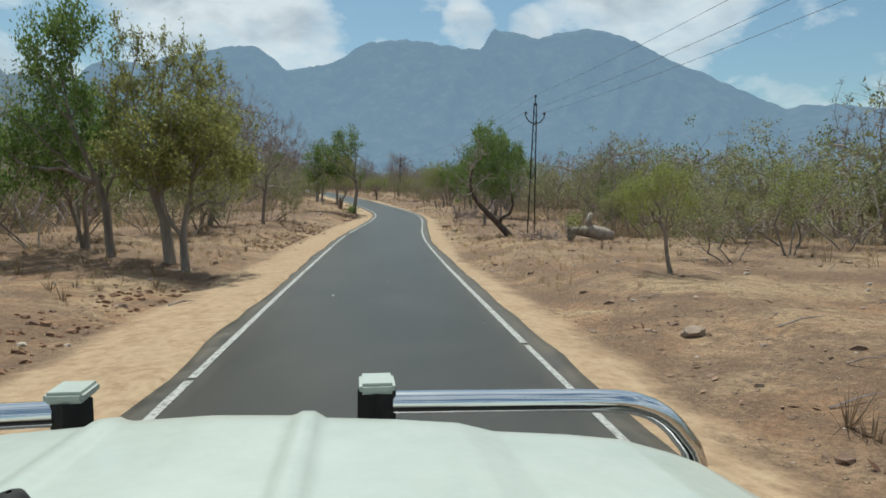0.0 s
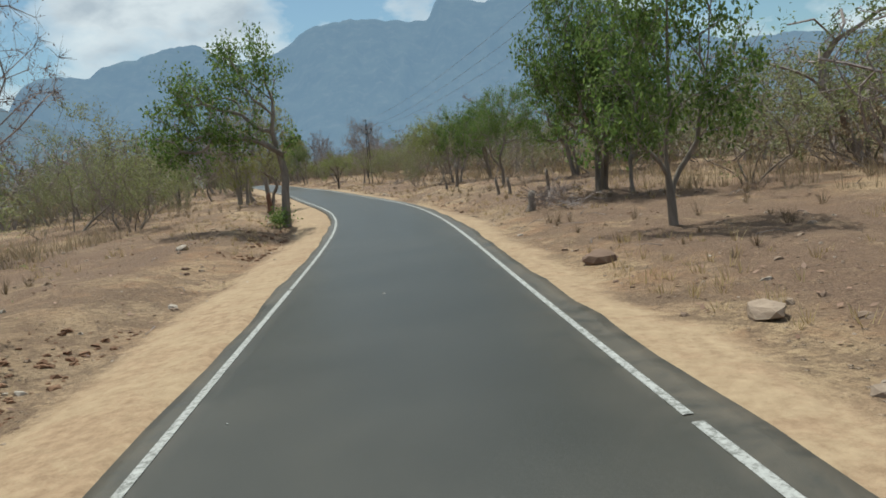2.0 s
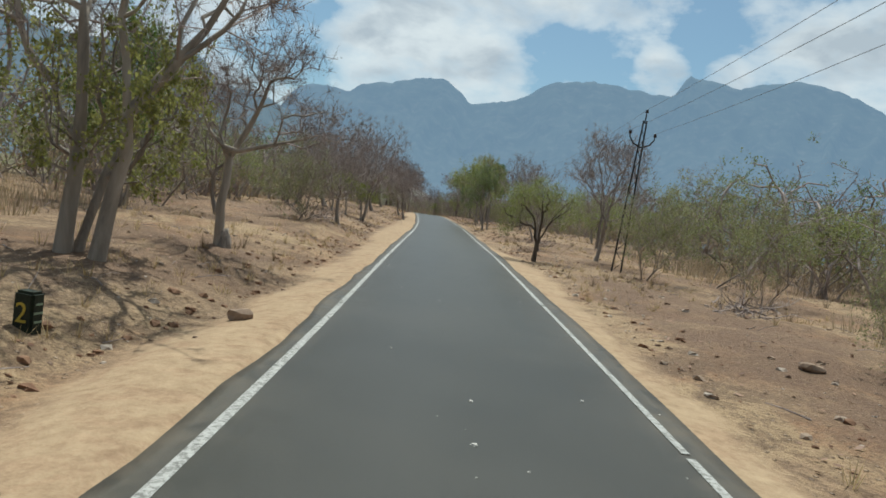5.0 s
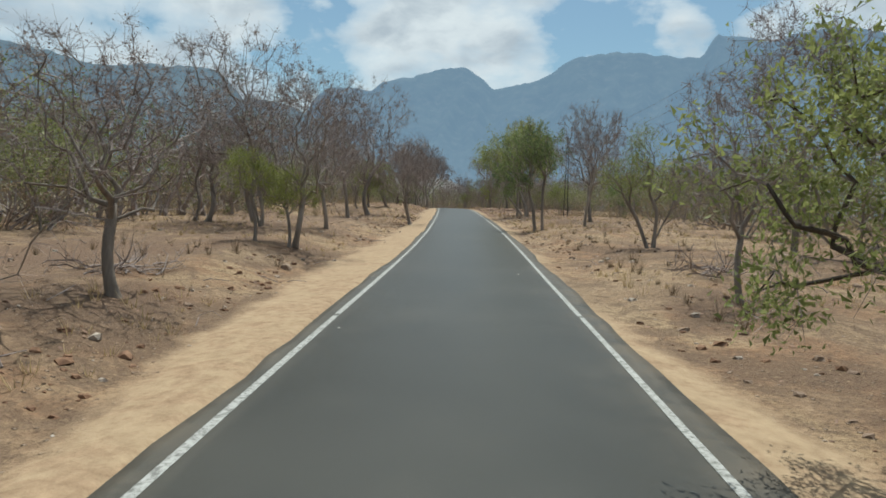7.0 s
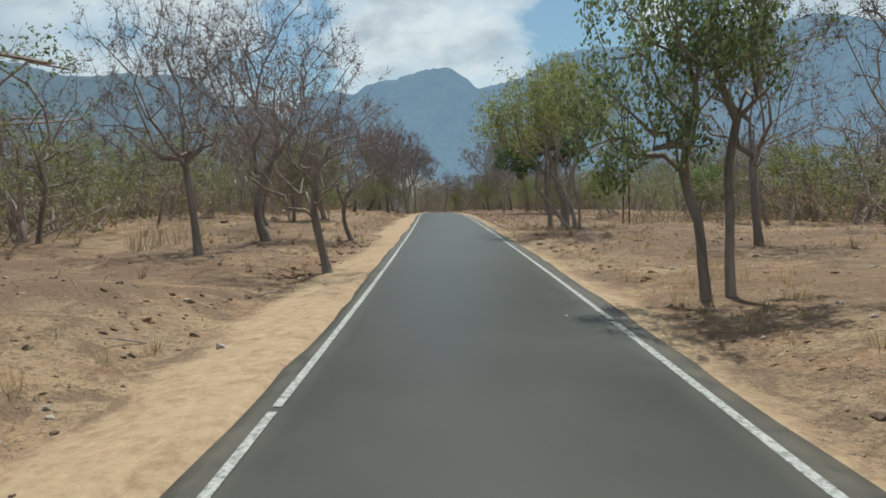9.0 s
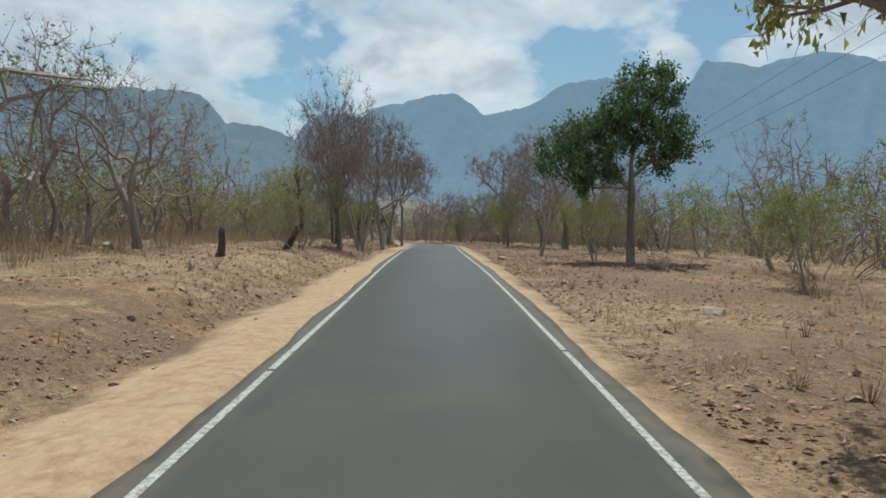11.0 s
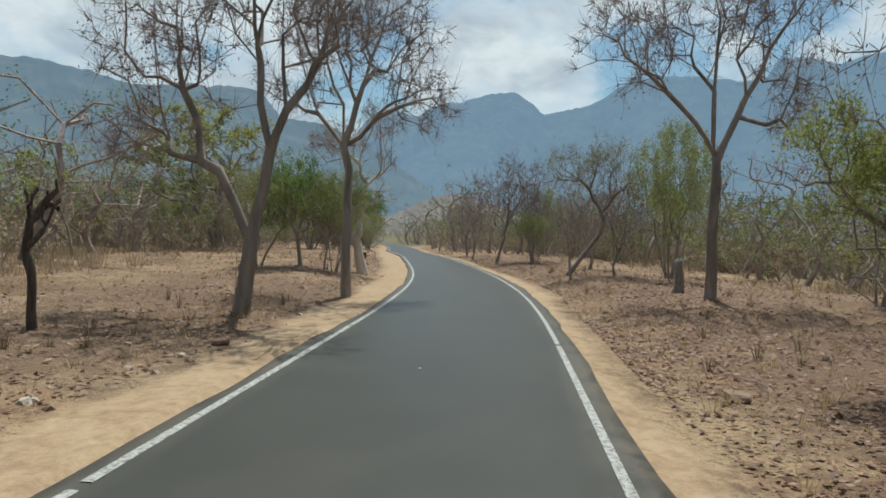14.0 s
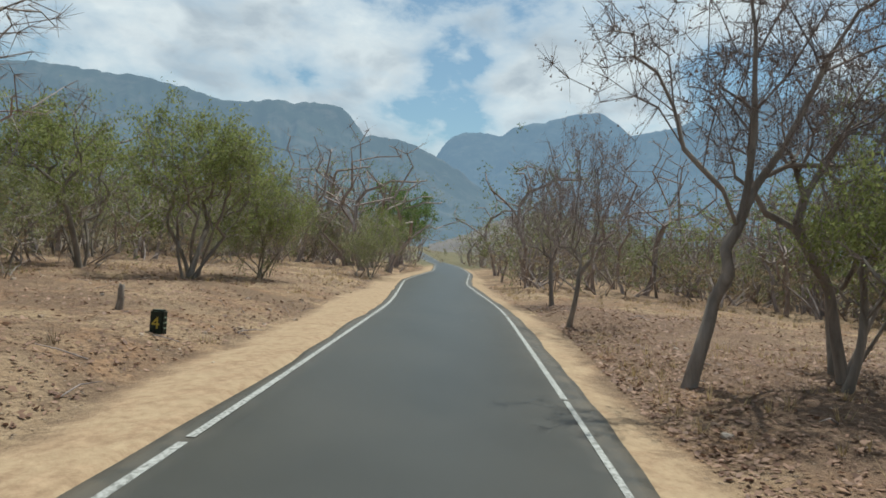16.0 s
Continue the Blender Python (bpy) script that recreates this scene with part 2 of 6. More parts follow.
LEAF_OLIVE = leaf_material("dusty_olive_leaf", (0.145, 0.15, 0.064), (0.34, 0.34, 0.17), 0.45)
LEAF_FEATHER = leaf_material("feathery_light_green_leaf", (0.15, 0.172, 0.052), (0.35, 0.372, 0.135), 0.45)
LEAF_LIME = leaf_material("young_lime_leaf", (0.17, 0.19, 0.045), (0.36, 0.385, 0.115), 0.45)
LEAF_SAGE = leaf_material("grey_green_leaf", (0.09, 0.122, 0.048), (0.25, 0.29, 0.12), 0.45)
LEAF_YELLOW = leaf_material("yellowing_leaf", (0.16, 0.17, 0.05), (0.37, 0.36, 0.12), 0.5)
LEAF_DRY = leaf_material("withered_pod", (0.15, 0.105, 0.09), (0.33, 0.25, 0.21), 0.2)
STRAW = leaf_material("dry_grass_blade", (0.30, 0.21, 0.10), (0.55, 0.42, 0.23), 0.3)
BRUSH = leaf_material("tan_dry_brush", (0.23, 0.172, 0.108), (0.45, 0.355, 0.23), 0.3)
LITTER = leaf_material("fallen_dry_leaf", (0.13, 0.066, 0.042), (0.38, 0.235, 0.16), 0.2)

# ---------------------------------------------------------------- shape of the land


def smooth_curve(ys, vs, step, soft, lo, hi):
    y = np.arange(lo, hi, step)
    v = np.interp(y, ys, vs)
    k = np.exp(-0.5 * (np.arange(-4 * soft, 4 * soft + step, step) / soft) ** 2)
    pad = len(k) // 2
    left = v[0] - (v[1] - v[0]) * np.arange(pad, 0, -1)
    right = v[-1] + (v[-1] - v[-2]) * np.arange(1, pad + 1)
    return y, np.convolve(np.r_[left, v, right], k / k.sum(), "valid")[:len(y)]


ROAD_Y = (-120, -20, 0, 5, 10, 15, 20, 25, 30, 35, 40, 45, 50, 55, 60, 65, 70, 75, 80, 85, 90, 95, 100, 105, 110, 115, 120, 125, 130, 135, 140, 145, 150, 155, 160, 165, 170, 175, 180, 185, 190, 195, 200, 212.8, 234.2, 263.5, 294.3, 454.3)
ROAD_X = (12.61, 2.11, 0.01, -0.51, -1.02, -1.51, -1.97, -2.38, -2.63, -2.78, -2.92, -3.17, -3.65, -4.46, -5.62, -6.93, -8.30, -9.70, -11.09, -12.50, -13.91, -15.32, -16.77, -18.27, -19.82, -21.41, -23.01, -24.63, -26.26, -27.91, -29.60, -31.29, -32.95, -34.61, -36.21, -37.74, -39.29, -41.08, -43.21, -45.64, -48.24, -50.90, -53.56, -61.50, -72.40, -89.50, -110.40, -215.40)
LAND_Y = (-90, -10, 5, 20, 35, 50, 65, 80, 95, 110, 125, 140, 155, 170, 185, 200, 215, 230, 260, 305, 460)
LAND_Z = (0.4, 0.17, -0.1, -0.34, -0.44, -0.4, -0.21, 0.17, 0.35, 0.66, 0.96, 1.24, 1.25, 1.17, 0.93, 0.74, 0.45, 0.13, -0.44, -1.21, -1.5)
_cy, _cx = smooth_curve(ROAD_Y, ROAD_X, 0.5, 1.6, -118, 440)
_gy, _gz = smooth_curve(LAND_Y, LAND_Z, 0.5, 3.0, -88, 440)
_cs = np.gradient(_cx, _cy)


def road_x(y):
    return np.interp(y, _cy, _cx)


def land_z(y):
    return np.interp(y, _gy, _gz)


def road_cos(y):
    return 1.0 / np.sqrt(1.0 + np.interp(y, _cy, _cs) ** 2)


def lattice(i, j, seed):
    h = (i.astype(np.int64) * 374761393 + j.astype(np.int64) * 668265263 + seed * 974711) & 0x7FFFFFFF
    h = ((h ^ (h >> 13)) * 1274126177) & 0x7FFFFFFF
    return ((h ^ (h >> 16)) & 0xFFFF) / 65535.0


def value_noise(x, y, size, seed=0):
    x, y = np.asarray(x, float) / size, np.asarray(y, float) / size
    i, j = np.floor(x), np.floor(y)
    u, v = x - i, y - j
    u, v = u * u * (3 - 2 * u), v * v * (3 - 2 * v)
    a, b = lattice(i, j, seed), lattice(i + 1, j, seed)
    c, d = lattice(i, j + 1, seed), lattice(i + 1, j + 1, seed)
    return (a * (1 - u) + b * u) * (1 - v) + (c * (1 - u) + d * u) * v


HALF_ROAD, LINE_AT = 1.98, 1.645


LIFT_LEFT = ((0, 28, 41, 48, 55, 62, 67, 80, 93, 99, 112, 118, 124, 134, 150, 156, 165, 172, 180, 190, 205), (0.12, 0.25, 0.38, 0.3, 0.45, 0.48, 0.28, 0.3, 0.34, 0.4, 0.22, 0.1, 0.45, 0.5, 0.42, 0.16, 0.04, 0.12, 0.25, 0.2, 0.15))
LIFT_RIGHT = ((0, 22, 29, 43, 50, 58, 66, 72, 85, 97, 105, 115, 127, 136, 148, 158, 168, 180, 205), (0.2, 0.35, 0.05, 0.1, 0.26, 0.3, 0.1, 0.04, 0.04, 0.24, 0.3, 0.2, 0.07, -0.15, 0.12, 0.2, 0.15, 0.34, 0.25))


def verge_width(x, y, side):
    """How far the bare sand reaches past the tarmac."""
    base = np.where(side < 0, 1.2, 0.6)
    return base + 0.9 * (value_noise(y, side * 7.0, 9.0, 5) - 0.45) + 0.35 * (value_noise(y, side * 3.0, 2.2, 6) - 0.5)


def ground_z(x, y):
    x, y = np.asarray(x, float), np.asarray(y, float)
    lat = (x - road_x(y)) * road_cos(y)
    side, off = np.sign(lat), np.abs(lat) - HALF_ROAD
    past = off - verge_width(x, y, side)
    z = land_z(y) - 0.035 * np.clip(off + 0.3, 0, 1)
    bank = np.clip(past / (1.3 + 1.6 * value_noise(x, y, 5.0, 17)), 0, 1)
    bank = bank * bank * (3 - 2 * bank)
    cut = np.where(side < 0, np.interp(y, *LIFT_LEFT), np.interp(y, *LIFT_RIGHT))
    dip = np.exp(-((past + 0.05) / 0.45) ** 2) * np.where(side < 0, 0.16, 0.06) * value_noise(y, side * 11.0, 13.0, 9)
    rough = (value_noise(x, y, 3.1, 3) - 0.5) * 0.22 + (value_noise(x, y, 1.1, 4) - 0.5) * 0.12 + (value_noise(x, y, 0.45, 8) - 0.5) * 0.06
    roll = (value_noise(x, y, 26.0, 1) - 0.45) * 0.5 * np.clip((off - 7) / 20, 0, 1)
    knoll = 0.24 * np.exp(-((x + 6.6) ** 2 + (y - 47.7) ** 2) / 2.2)
    return z + bank * (cut + rough * 0.9) - dip + roll + knoll


def set_faces(me, verts, faces, smooth):
    """Fill a mesh; faces is one array of equal faces or a list of such arrays."""
    verts = np.asarray(verts, np.float32)
    groups = [np.asarray(f, np.int32) for f in (faces if isinstance(faces, list) else [faces])]
    sizes = np.concatenate([np.full(len(f), f.shape[1], np.int32) for f in groups])
    me.vertices.add(len(verts))
    me.vertices.foreach_set("co", verts.ravel())
    me.loops.add(int(sizes.sum()))
    me.loops.foreach_set("vertex_index", np.concatenate([f.ravel() for f in groups]))
    me.polygons.add(len(sizes))
    me.polygons.foreach_set("loop_start", (np.cumsum(sizes) - sizes).astype(np.int32))
    me.polygons.foreach_set("use_smooth", np.full(len(sizes), smooth))


def mesh_object(name, verts, faces, mats, parent=None, smooth=False):
    me = bpy.data.meshes.new(name)
    set_faces(me, verts, faces, smooth)
    for m in mats:
        me.materials.append(m)
    me.update(calc_edges=True)
    me.validate()
    ob = new(name, me)
    ob.parent = parent
    return ob


def grid_faces(rows, cols):
    a = (np.arange(rows - 1)[:, None] * cols + np.arange(cols - 1)[None, :]).ravel()
    return np.stack([a, a + 1, a + cols + 1, a + cols], 1)


def float_attribute(me, name, values):
    me.attributes.new(name, "FLOAT", "POINT").data.foreach_set("value", np.asarray(values, np.float32).ravel())


# beds of dark leaf litter with tree shade painted in: side of the road, from, to, nearest and farthest offset
LITTER_SHADE_BEDS = ((1, 22, 54, 3.2, 11), (-1, 34, 50, 4.5, 12), (1, 60, 82, 3.0, 8), (-1, 84, 112, 5.0, 13), (1, 112, 132, 3.0, 11), (-1, 140, 176, 3.4, 9), (1, 134, 206, 2.7, 9))


def build_ground():
    y = np.r_[np.array([-4400, -2500, -1200, -600, -300, -150, -90, -60, -40, -28]), np.arange(-20, 100, 0.4), np.arange(100, 215, 0.45), np.arange(215, 320, 1.5),
              np.array([325, 340, 370, 410, 470, 560, 700, 900, 1300, 2000, 3000, 4400])]
    near = np.r_[np.array([0.0, 1.2, 1.75, 1.95, 2.05, 2.2]), np.arange(2.4, 9.0, 0.2), np.arange(9.0, 16, 0.4), np.arange(16, 30, 1.0), np.arange(30, 60, 3.0),
                 np.array([62, 75, 95, 125, 180, 280, 450, 750, 1300, 2300, 4400])]
    u = np.r_[-near[:0:-1], near]
    yy, uu = np.meshgrid(y, u, indexing="ij")
    xx = road_x(yy) + uu / road_cos(yy)
    zz = ground_z(xx, yy)
    lat = np.abs(uu)
    zz = np.where(lat < 1.9, land_z(yy) - 0.10, zz)
    ob = mesh_object("ground", np.stack([xx, yy, zz], -1).reshape(-1, 3), grid_faces(*xx.shape), [SOIL], smooth=True)
    past = lat - HALF_ROAD - verge_width(xx, yy, np.sign(uu))
    float_attribute(ob.data, "verge", np.clip(past + 1.0, 0, 4))
    float_attribute(ob.data, "distance", np.clip((np.hypot(uu, np.maximum(yy - 230, 0)) - 16) / 14, 0, 1))
    side = np.sign(uu)
    bed = np.zeros_like(xx)
    for s, y0, y1, a, b in LITTER_SHADE_BEDS:
        along = np.clip((yy - y0) / 3, 0, 1) * np.clip((y1 - yy) / 3, 0, 1)
        bed = np.maximum(bed, (side == s) * along * np.clip((lat - a) / 1.0, 0, 1) * np.clip((b - lat) / 2.0, 0, 1))
    # round darkening below each crown, for litter and shade alike
    for tx, ty, spread in SPOTS:
        i = np.flatnonzero(np.abs(y - ty) < spread * 2.2)
        if len(i):
            a, b = i[0], i[-1] + 1
            d2 = ((xx[a:b] - tx) ** 2 + (yy[a:b] - ty) ** 2) / spread ** 2
            bed[a:b] = np.maximum(bed[a:b], 0.95 * np.exp(-d2 * 1.1))
    float_attribute(ob.data, "litter_shade", np.clip(bed, 0, 1) * np.clip((past - 0.1) / 0.8, 0, 1))
    tagged(ob, "dry reddish-brown savanna soil with sandy road verges", "ground", kind="structure")


def build_road():
    y = np.r_[np.arange(-110, -20, 2.0), np.arange(-20, 220, 0.35), np.arange(220, 420, 1.5)]
    side = np.array([-1.0, -0.99, -0.93, -0.85, -0.75, -0.5, -0.25, 0.0, 0.25, 0.5, 0.75, 0.85, 0.93, 0.99, 1.0])
    yy, ss = np.meshgrid(y, side, indexing="ij")
    half = HALF_ROAD + 0.10 * (value_noise(yy, ss * 0 + np.sign(ss) * 5, 2.6, 21) - 0.5) + 0.07 * (value_noise(yy, np.sign(ss) * 5, 0.7, 22) - 0.5)
    lat = half * ss + 0.13 * np.clip(-ss, 0, 1) ** 4
    slope = np.interp(yy, _cy, _cs)
    c = 1 / np.sqrt(1 + slope ** 2)
    xx, y2 = road_x(yy) + lat * c, yy - lat * slope * c
    zz = land_z(y2) + 0.018 * (1 - (lat / HALF_ROAD) ** 2)
    zz[:, 0] -= 0.09
    zz[:, -1] -= 0.09
    ob = mesh_object("road", np.stack([xx, y2, zz], -1).reshape(-1, 3), grid_faces(*xx.shape), [ASPHALT], smooth=True)
    a = np.abs(lat)
    float_attribute(ob.data, "lane", np.exp(-((a - 0.75) / 0.32) ** 2))
    float_attribute(ob.data, "dust", np.clip((a - HALF_ROAD * 0.72) / (HALF_ROAD * 0.26), 0, 1))
    tagged(ob, "narrow dark grey asphalt road with ragged edges", "road", kind="structure")
    rng = np.random.default_rng(4)
    for s in (-1, 1):
        pieces_v, pieces_f, at = [], [], -60.0
        while at < 400:
            length = rng.uniform(5.0, 9.0)
            worn_out = s < 0 and at < 26.6 < at + length
            if worn_out:
                length = 26.6 - at
            ys = np.linspace(at, at + length, 18)
            gap = 1.5 if worn_out else rng.uniform(0.05, 0.12)
            sl = np.interp(ys, _cy, _cs)
            cc = 1 / np.sqrt(1 + sl ** 2)
            base = sum(len(v) for v in pieces_v)
            rows = []
            for d, dz in ((-0.038, 0.0), (-0.034, 0.004), (0.034, 0.004), (0.038, 0.0)):
                l = s * LINE_AT + 0.028 + d + rng.uniform(-0.006, 0.006)
                x2, yb = road_x(ys) + l * cc, ys - l * sl * cc
                rows.append(np.stack([x2, yb, land_z(yb) + 0.018 * (1 - (l / HALF_ROAD) ** 2) + 0.003 + dz], -1))
            pieces_v.append(np.stack(rows, 1).reshape(-1, 3))
            pieces_f.append(grid_faces(18, 4) + base)
            at += length + gap
        line = mesh_object("road_line", np.concatenate(pieces_v), np.concatenate(pieces_f), [PAINT])
        tagged(line, "worn white painted edge line on asphalt", "road marking", kind="structure")


build_road()

# ---------------------------------------------------------------- mountains


def ridge(az, hills):
    """Height angle of a skyline made of overlapping hills: centre, height, width towards the left, width towards the right, steepness."""
    top = np.zeros_like(az)
    for c, h, wl, wr, p in hills:
        d = az - c
        w = np.where(d > 0, wl, wr)
        top = np.maximum(top, h * np.exp(-np.abs(d / w) ** p))
    return top


def build_mountain(name, label, centre, radius, lo, hi, hills, mat, seed, rough):
    az = np.linspace(lo, hi, 420)
    r = np.concatenate([np.linspace(0.5, 1.0, 46), np.linspace(1.02, 1.2, 8)])
    aa, rr = np.meshgrid(az, r, indexing="ij")
    jag = (value_noise(aa, rr * 0, 1.1, seed) - 0.5) * 0.24 + (value_noise(aa, rr * 0, 0.35, seed + 1) - 0.5) * 0.16
    el = ridge(aa, hills) + jag
    s = np.clip((rr - 0.5) / 0.5, 0, 1)
    shape = np.where(rr <= 1.0, s ** 1.25, 1.0 - (rr - 1.0) * 1.6)
    fold = np.abs(value_noise(aa + rr * 6, rr * 9, 2.4, seed + 2) - 0.5) + 0.5 * np.abs(value_noise(aa - rr * 3, rr * 16, 0.9, seed + 3) - 0.5)
    z = radius * np.tan(np.radians(el)) * shape * (1 - rough * fold * 4 * s * (1 - s))
    a = np.radians(aa)
    v = np.stack([centre[0] - np.sin(a) * rr * radius, centre[1] + np.cos(a) * rr * radius, z - 3.0], -1)
    ob = mesh_object(name, v.reshape(-1, 3), grid_faces(*aa.shape)[:, ::-1], [mat], smooth=True)
    tagged(ob, label, "mountain", kind="structure")


# last value: share of painted haze glow in each slope's material
FAR_HAZE = haze_mountain_material("far_slope_haze_glow", (0.07, 0.075, 0.05), (0.205, 0.312, 0.44), 0.74)
MID_HAZE = haze_mountain_material("mid_slope_haze_glow", (0.06, 0.07, 0.045), (0.19, 0.275, 0.375), 0.66)
LOW_HAZE = haze_mountain_material("low_hill_haze_glow", (0.13, 0.10, 0.08), (0.25, 0.27, 0.30), 0.45)
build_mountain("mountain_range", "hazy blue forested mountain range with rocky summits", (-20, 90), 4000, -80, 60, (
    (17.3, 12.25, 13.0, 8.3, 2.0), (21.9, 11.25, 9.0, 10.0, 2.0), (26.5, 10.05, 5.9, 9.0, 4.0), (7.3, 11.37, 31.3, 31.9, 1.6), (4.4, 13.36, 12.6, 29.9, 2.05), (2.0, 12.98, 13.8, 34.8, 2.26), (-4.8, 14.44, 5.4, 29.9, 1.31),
    (-13.2, 14.17, 24.5, 15.8, 1.8), (-19.2, 11.6, 17.8, 17.0, 1.3), (-30.9, 7.26, 20.7, 36.0, 1.28)), FAR_HAZE, 31, 0.35)
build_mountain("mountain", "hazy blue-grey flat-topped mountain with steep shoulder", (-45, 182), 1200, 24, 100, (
    (41, 11.8, 26, 6.0, 2.5), (36.5, 9.5, 8, 13, 2.2), (58, 12.0, 30, 24, 2.2), (80, 12.0, 30, 30, 2.0)), MID_HAZE, 51, 0.35)
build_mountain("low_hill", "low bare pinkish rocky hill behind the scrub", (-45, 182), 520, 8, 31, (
    (22.0, 4.1, 6, 9, 1.7),), LOW_HAZE, 71, 0.3)

# ---------------------------------------------------------------- plants


def tube(pts, radii, sides):
    """Tapered tube round a line of points."""
    pts = np.asarray(pts, float)
    n = len(pts)
    way = np.gradient(pts, axis=0)
    way /= np.linalg.norm(way, axis=1)[:, None] + 1e-9
    ref = np.array([0.0, 0.0, 1.0]) if abs(way[0, 2]) < 0.8 else np.array([1.0, 0.0, 0.0])
    side = np.cross(way, ref)
    if np.linalg.norm(side, axis=1).min() < 0.35:
        side[0] = np.cross(way[0], (1.0, 0.0, 0.0) if abs(way[0, 0]) < 0.7 else (0.0, 1.0, 0.0))
        for i in range(1, n):
            side[i] = side[i - 1] - way[i] * (side[i - 1] @ way[i])
            side[i] /= np.linalg.norm(side[i]) + 1e-9
    side /= np.linalg.norm(side, axis=1)[:, None] + 1e-9
    up = np.cross(side, way)
    a = np.arange(sides) * 2 * np.pi / sides
    ring = side[:, None] * np.cos(a)[None, :, None] + up[:, None] * np.sin(a)[None, :, None]
    v = pts[:, None] + ring * np.asarray(radii)[:, None, None]
    i = np.arange(n - 1)[:, None] * sides
    j = np.arange(sides)[None, :]
    k = (np.arange(sides)[None, :] + 1) % sides
    f = np.stack([i + j, i + k, i + sides + k, i + sides + j], -1).reshape(-1, 4)
    return v.reshape(-1, 3), f


def joined(parts):
    vs, fs, base = [], [], 0
    for v, f in parts:
        vs.append(v)
        fs.append(f + base)
        base += len(v)
    return np.concatenate(vs), np.concatenate(fs)


def cards(rng, centres, size, aspect, droop=0.0, slim=False):
    """Small leaf blades at the given centres, of four corners or, for slim ones, three."""
    n = len(centres)
    d = rng.normal(size=(n, 3))
    d[:, 2] -= droop
    d /= np.linalg.norm(d, axis=1)[:, None]
    e = np.cross(d, rng.normal(size=(n, 3)))
    e /= np.linalg.norm(e, axis=1)[:, None]
    ln = size * rng.uniform(0.6, 1.4, n)[:, None]
    a, b = d * ln * 0.5, e * ln * 0.5 * aspect
    if slim:
        v = np.stack([centres - a, centres + b + a * 0.5, centres - b * 0.6 + a], 1).reshape(-1, 3)
        return v, np.arange(3 * n).reshape(n, 3)
    v = np.stack([centres - a, centres + b - a * 0.1, centres + a, centres - b - a * 0.1], 1).reshape(-1, 3)
    return v, np.arange(4 * n).reshape(n, 4)


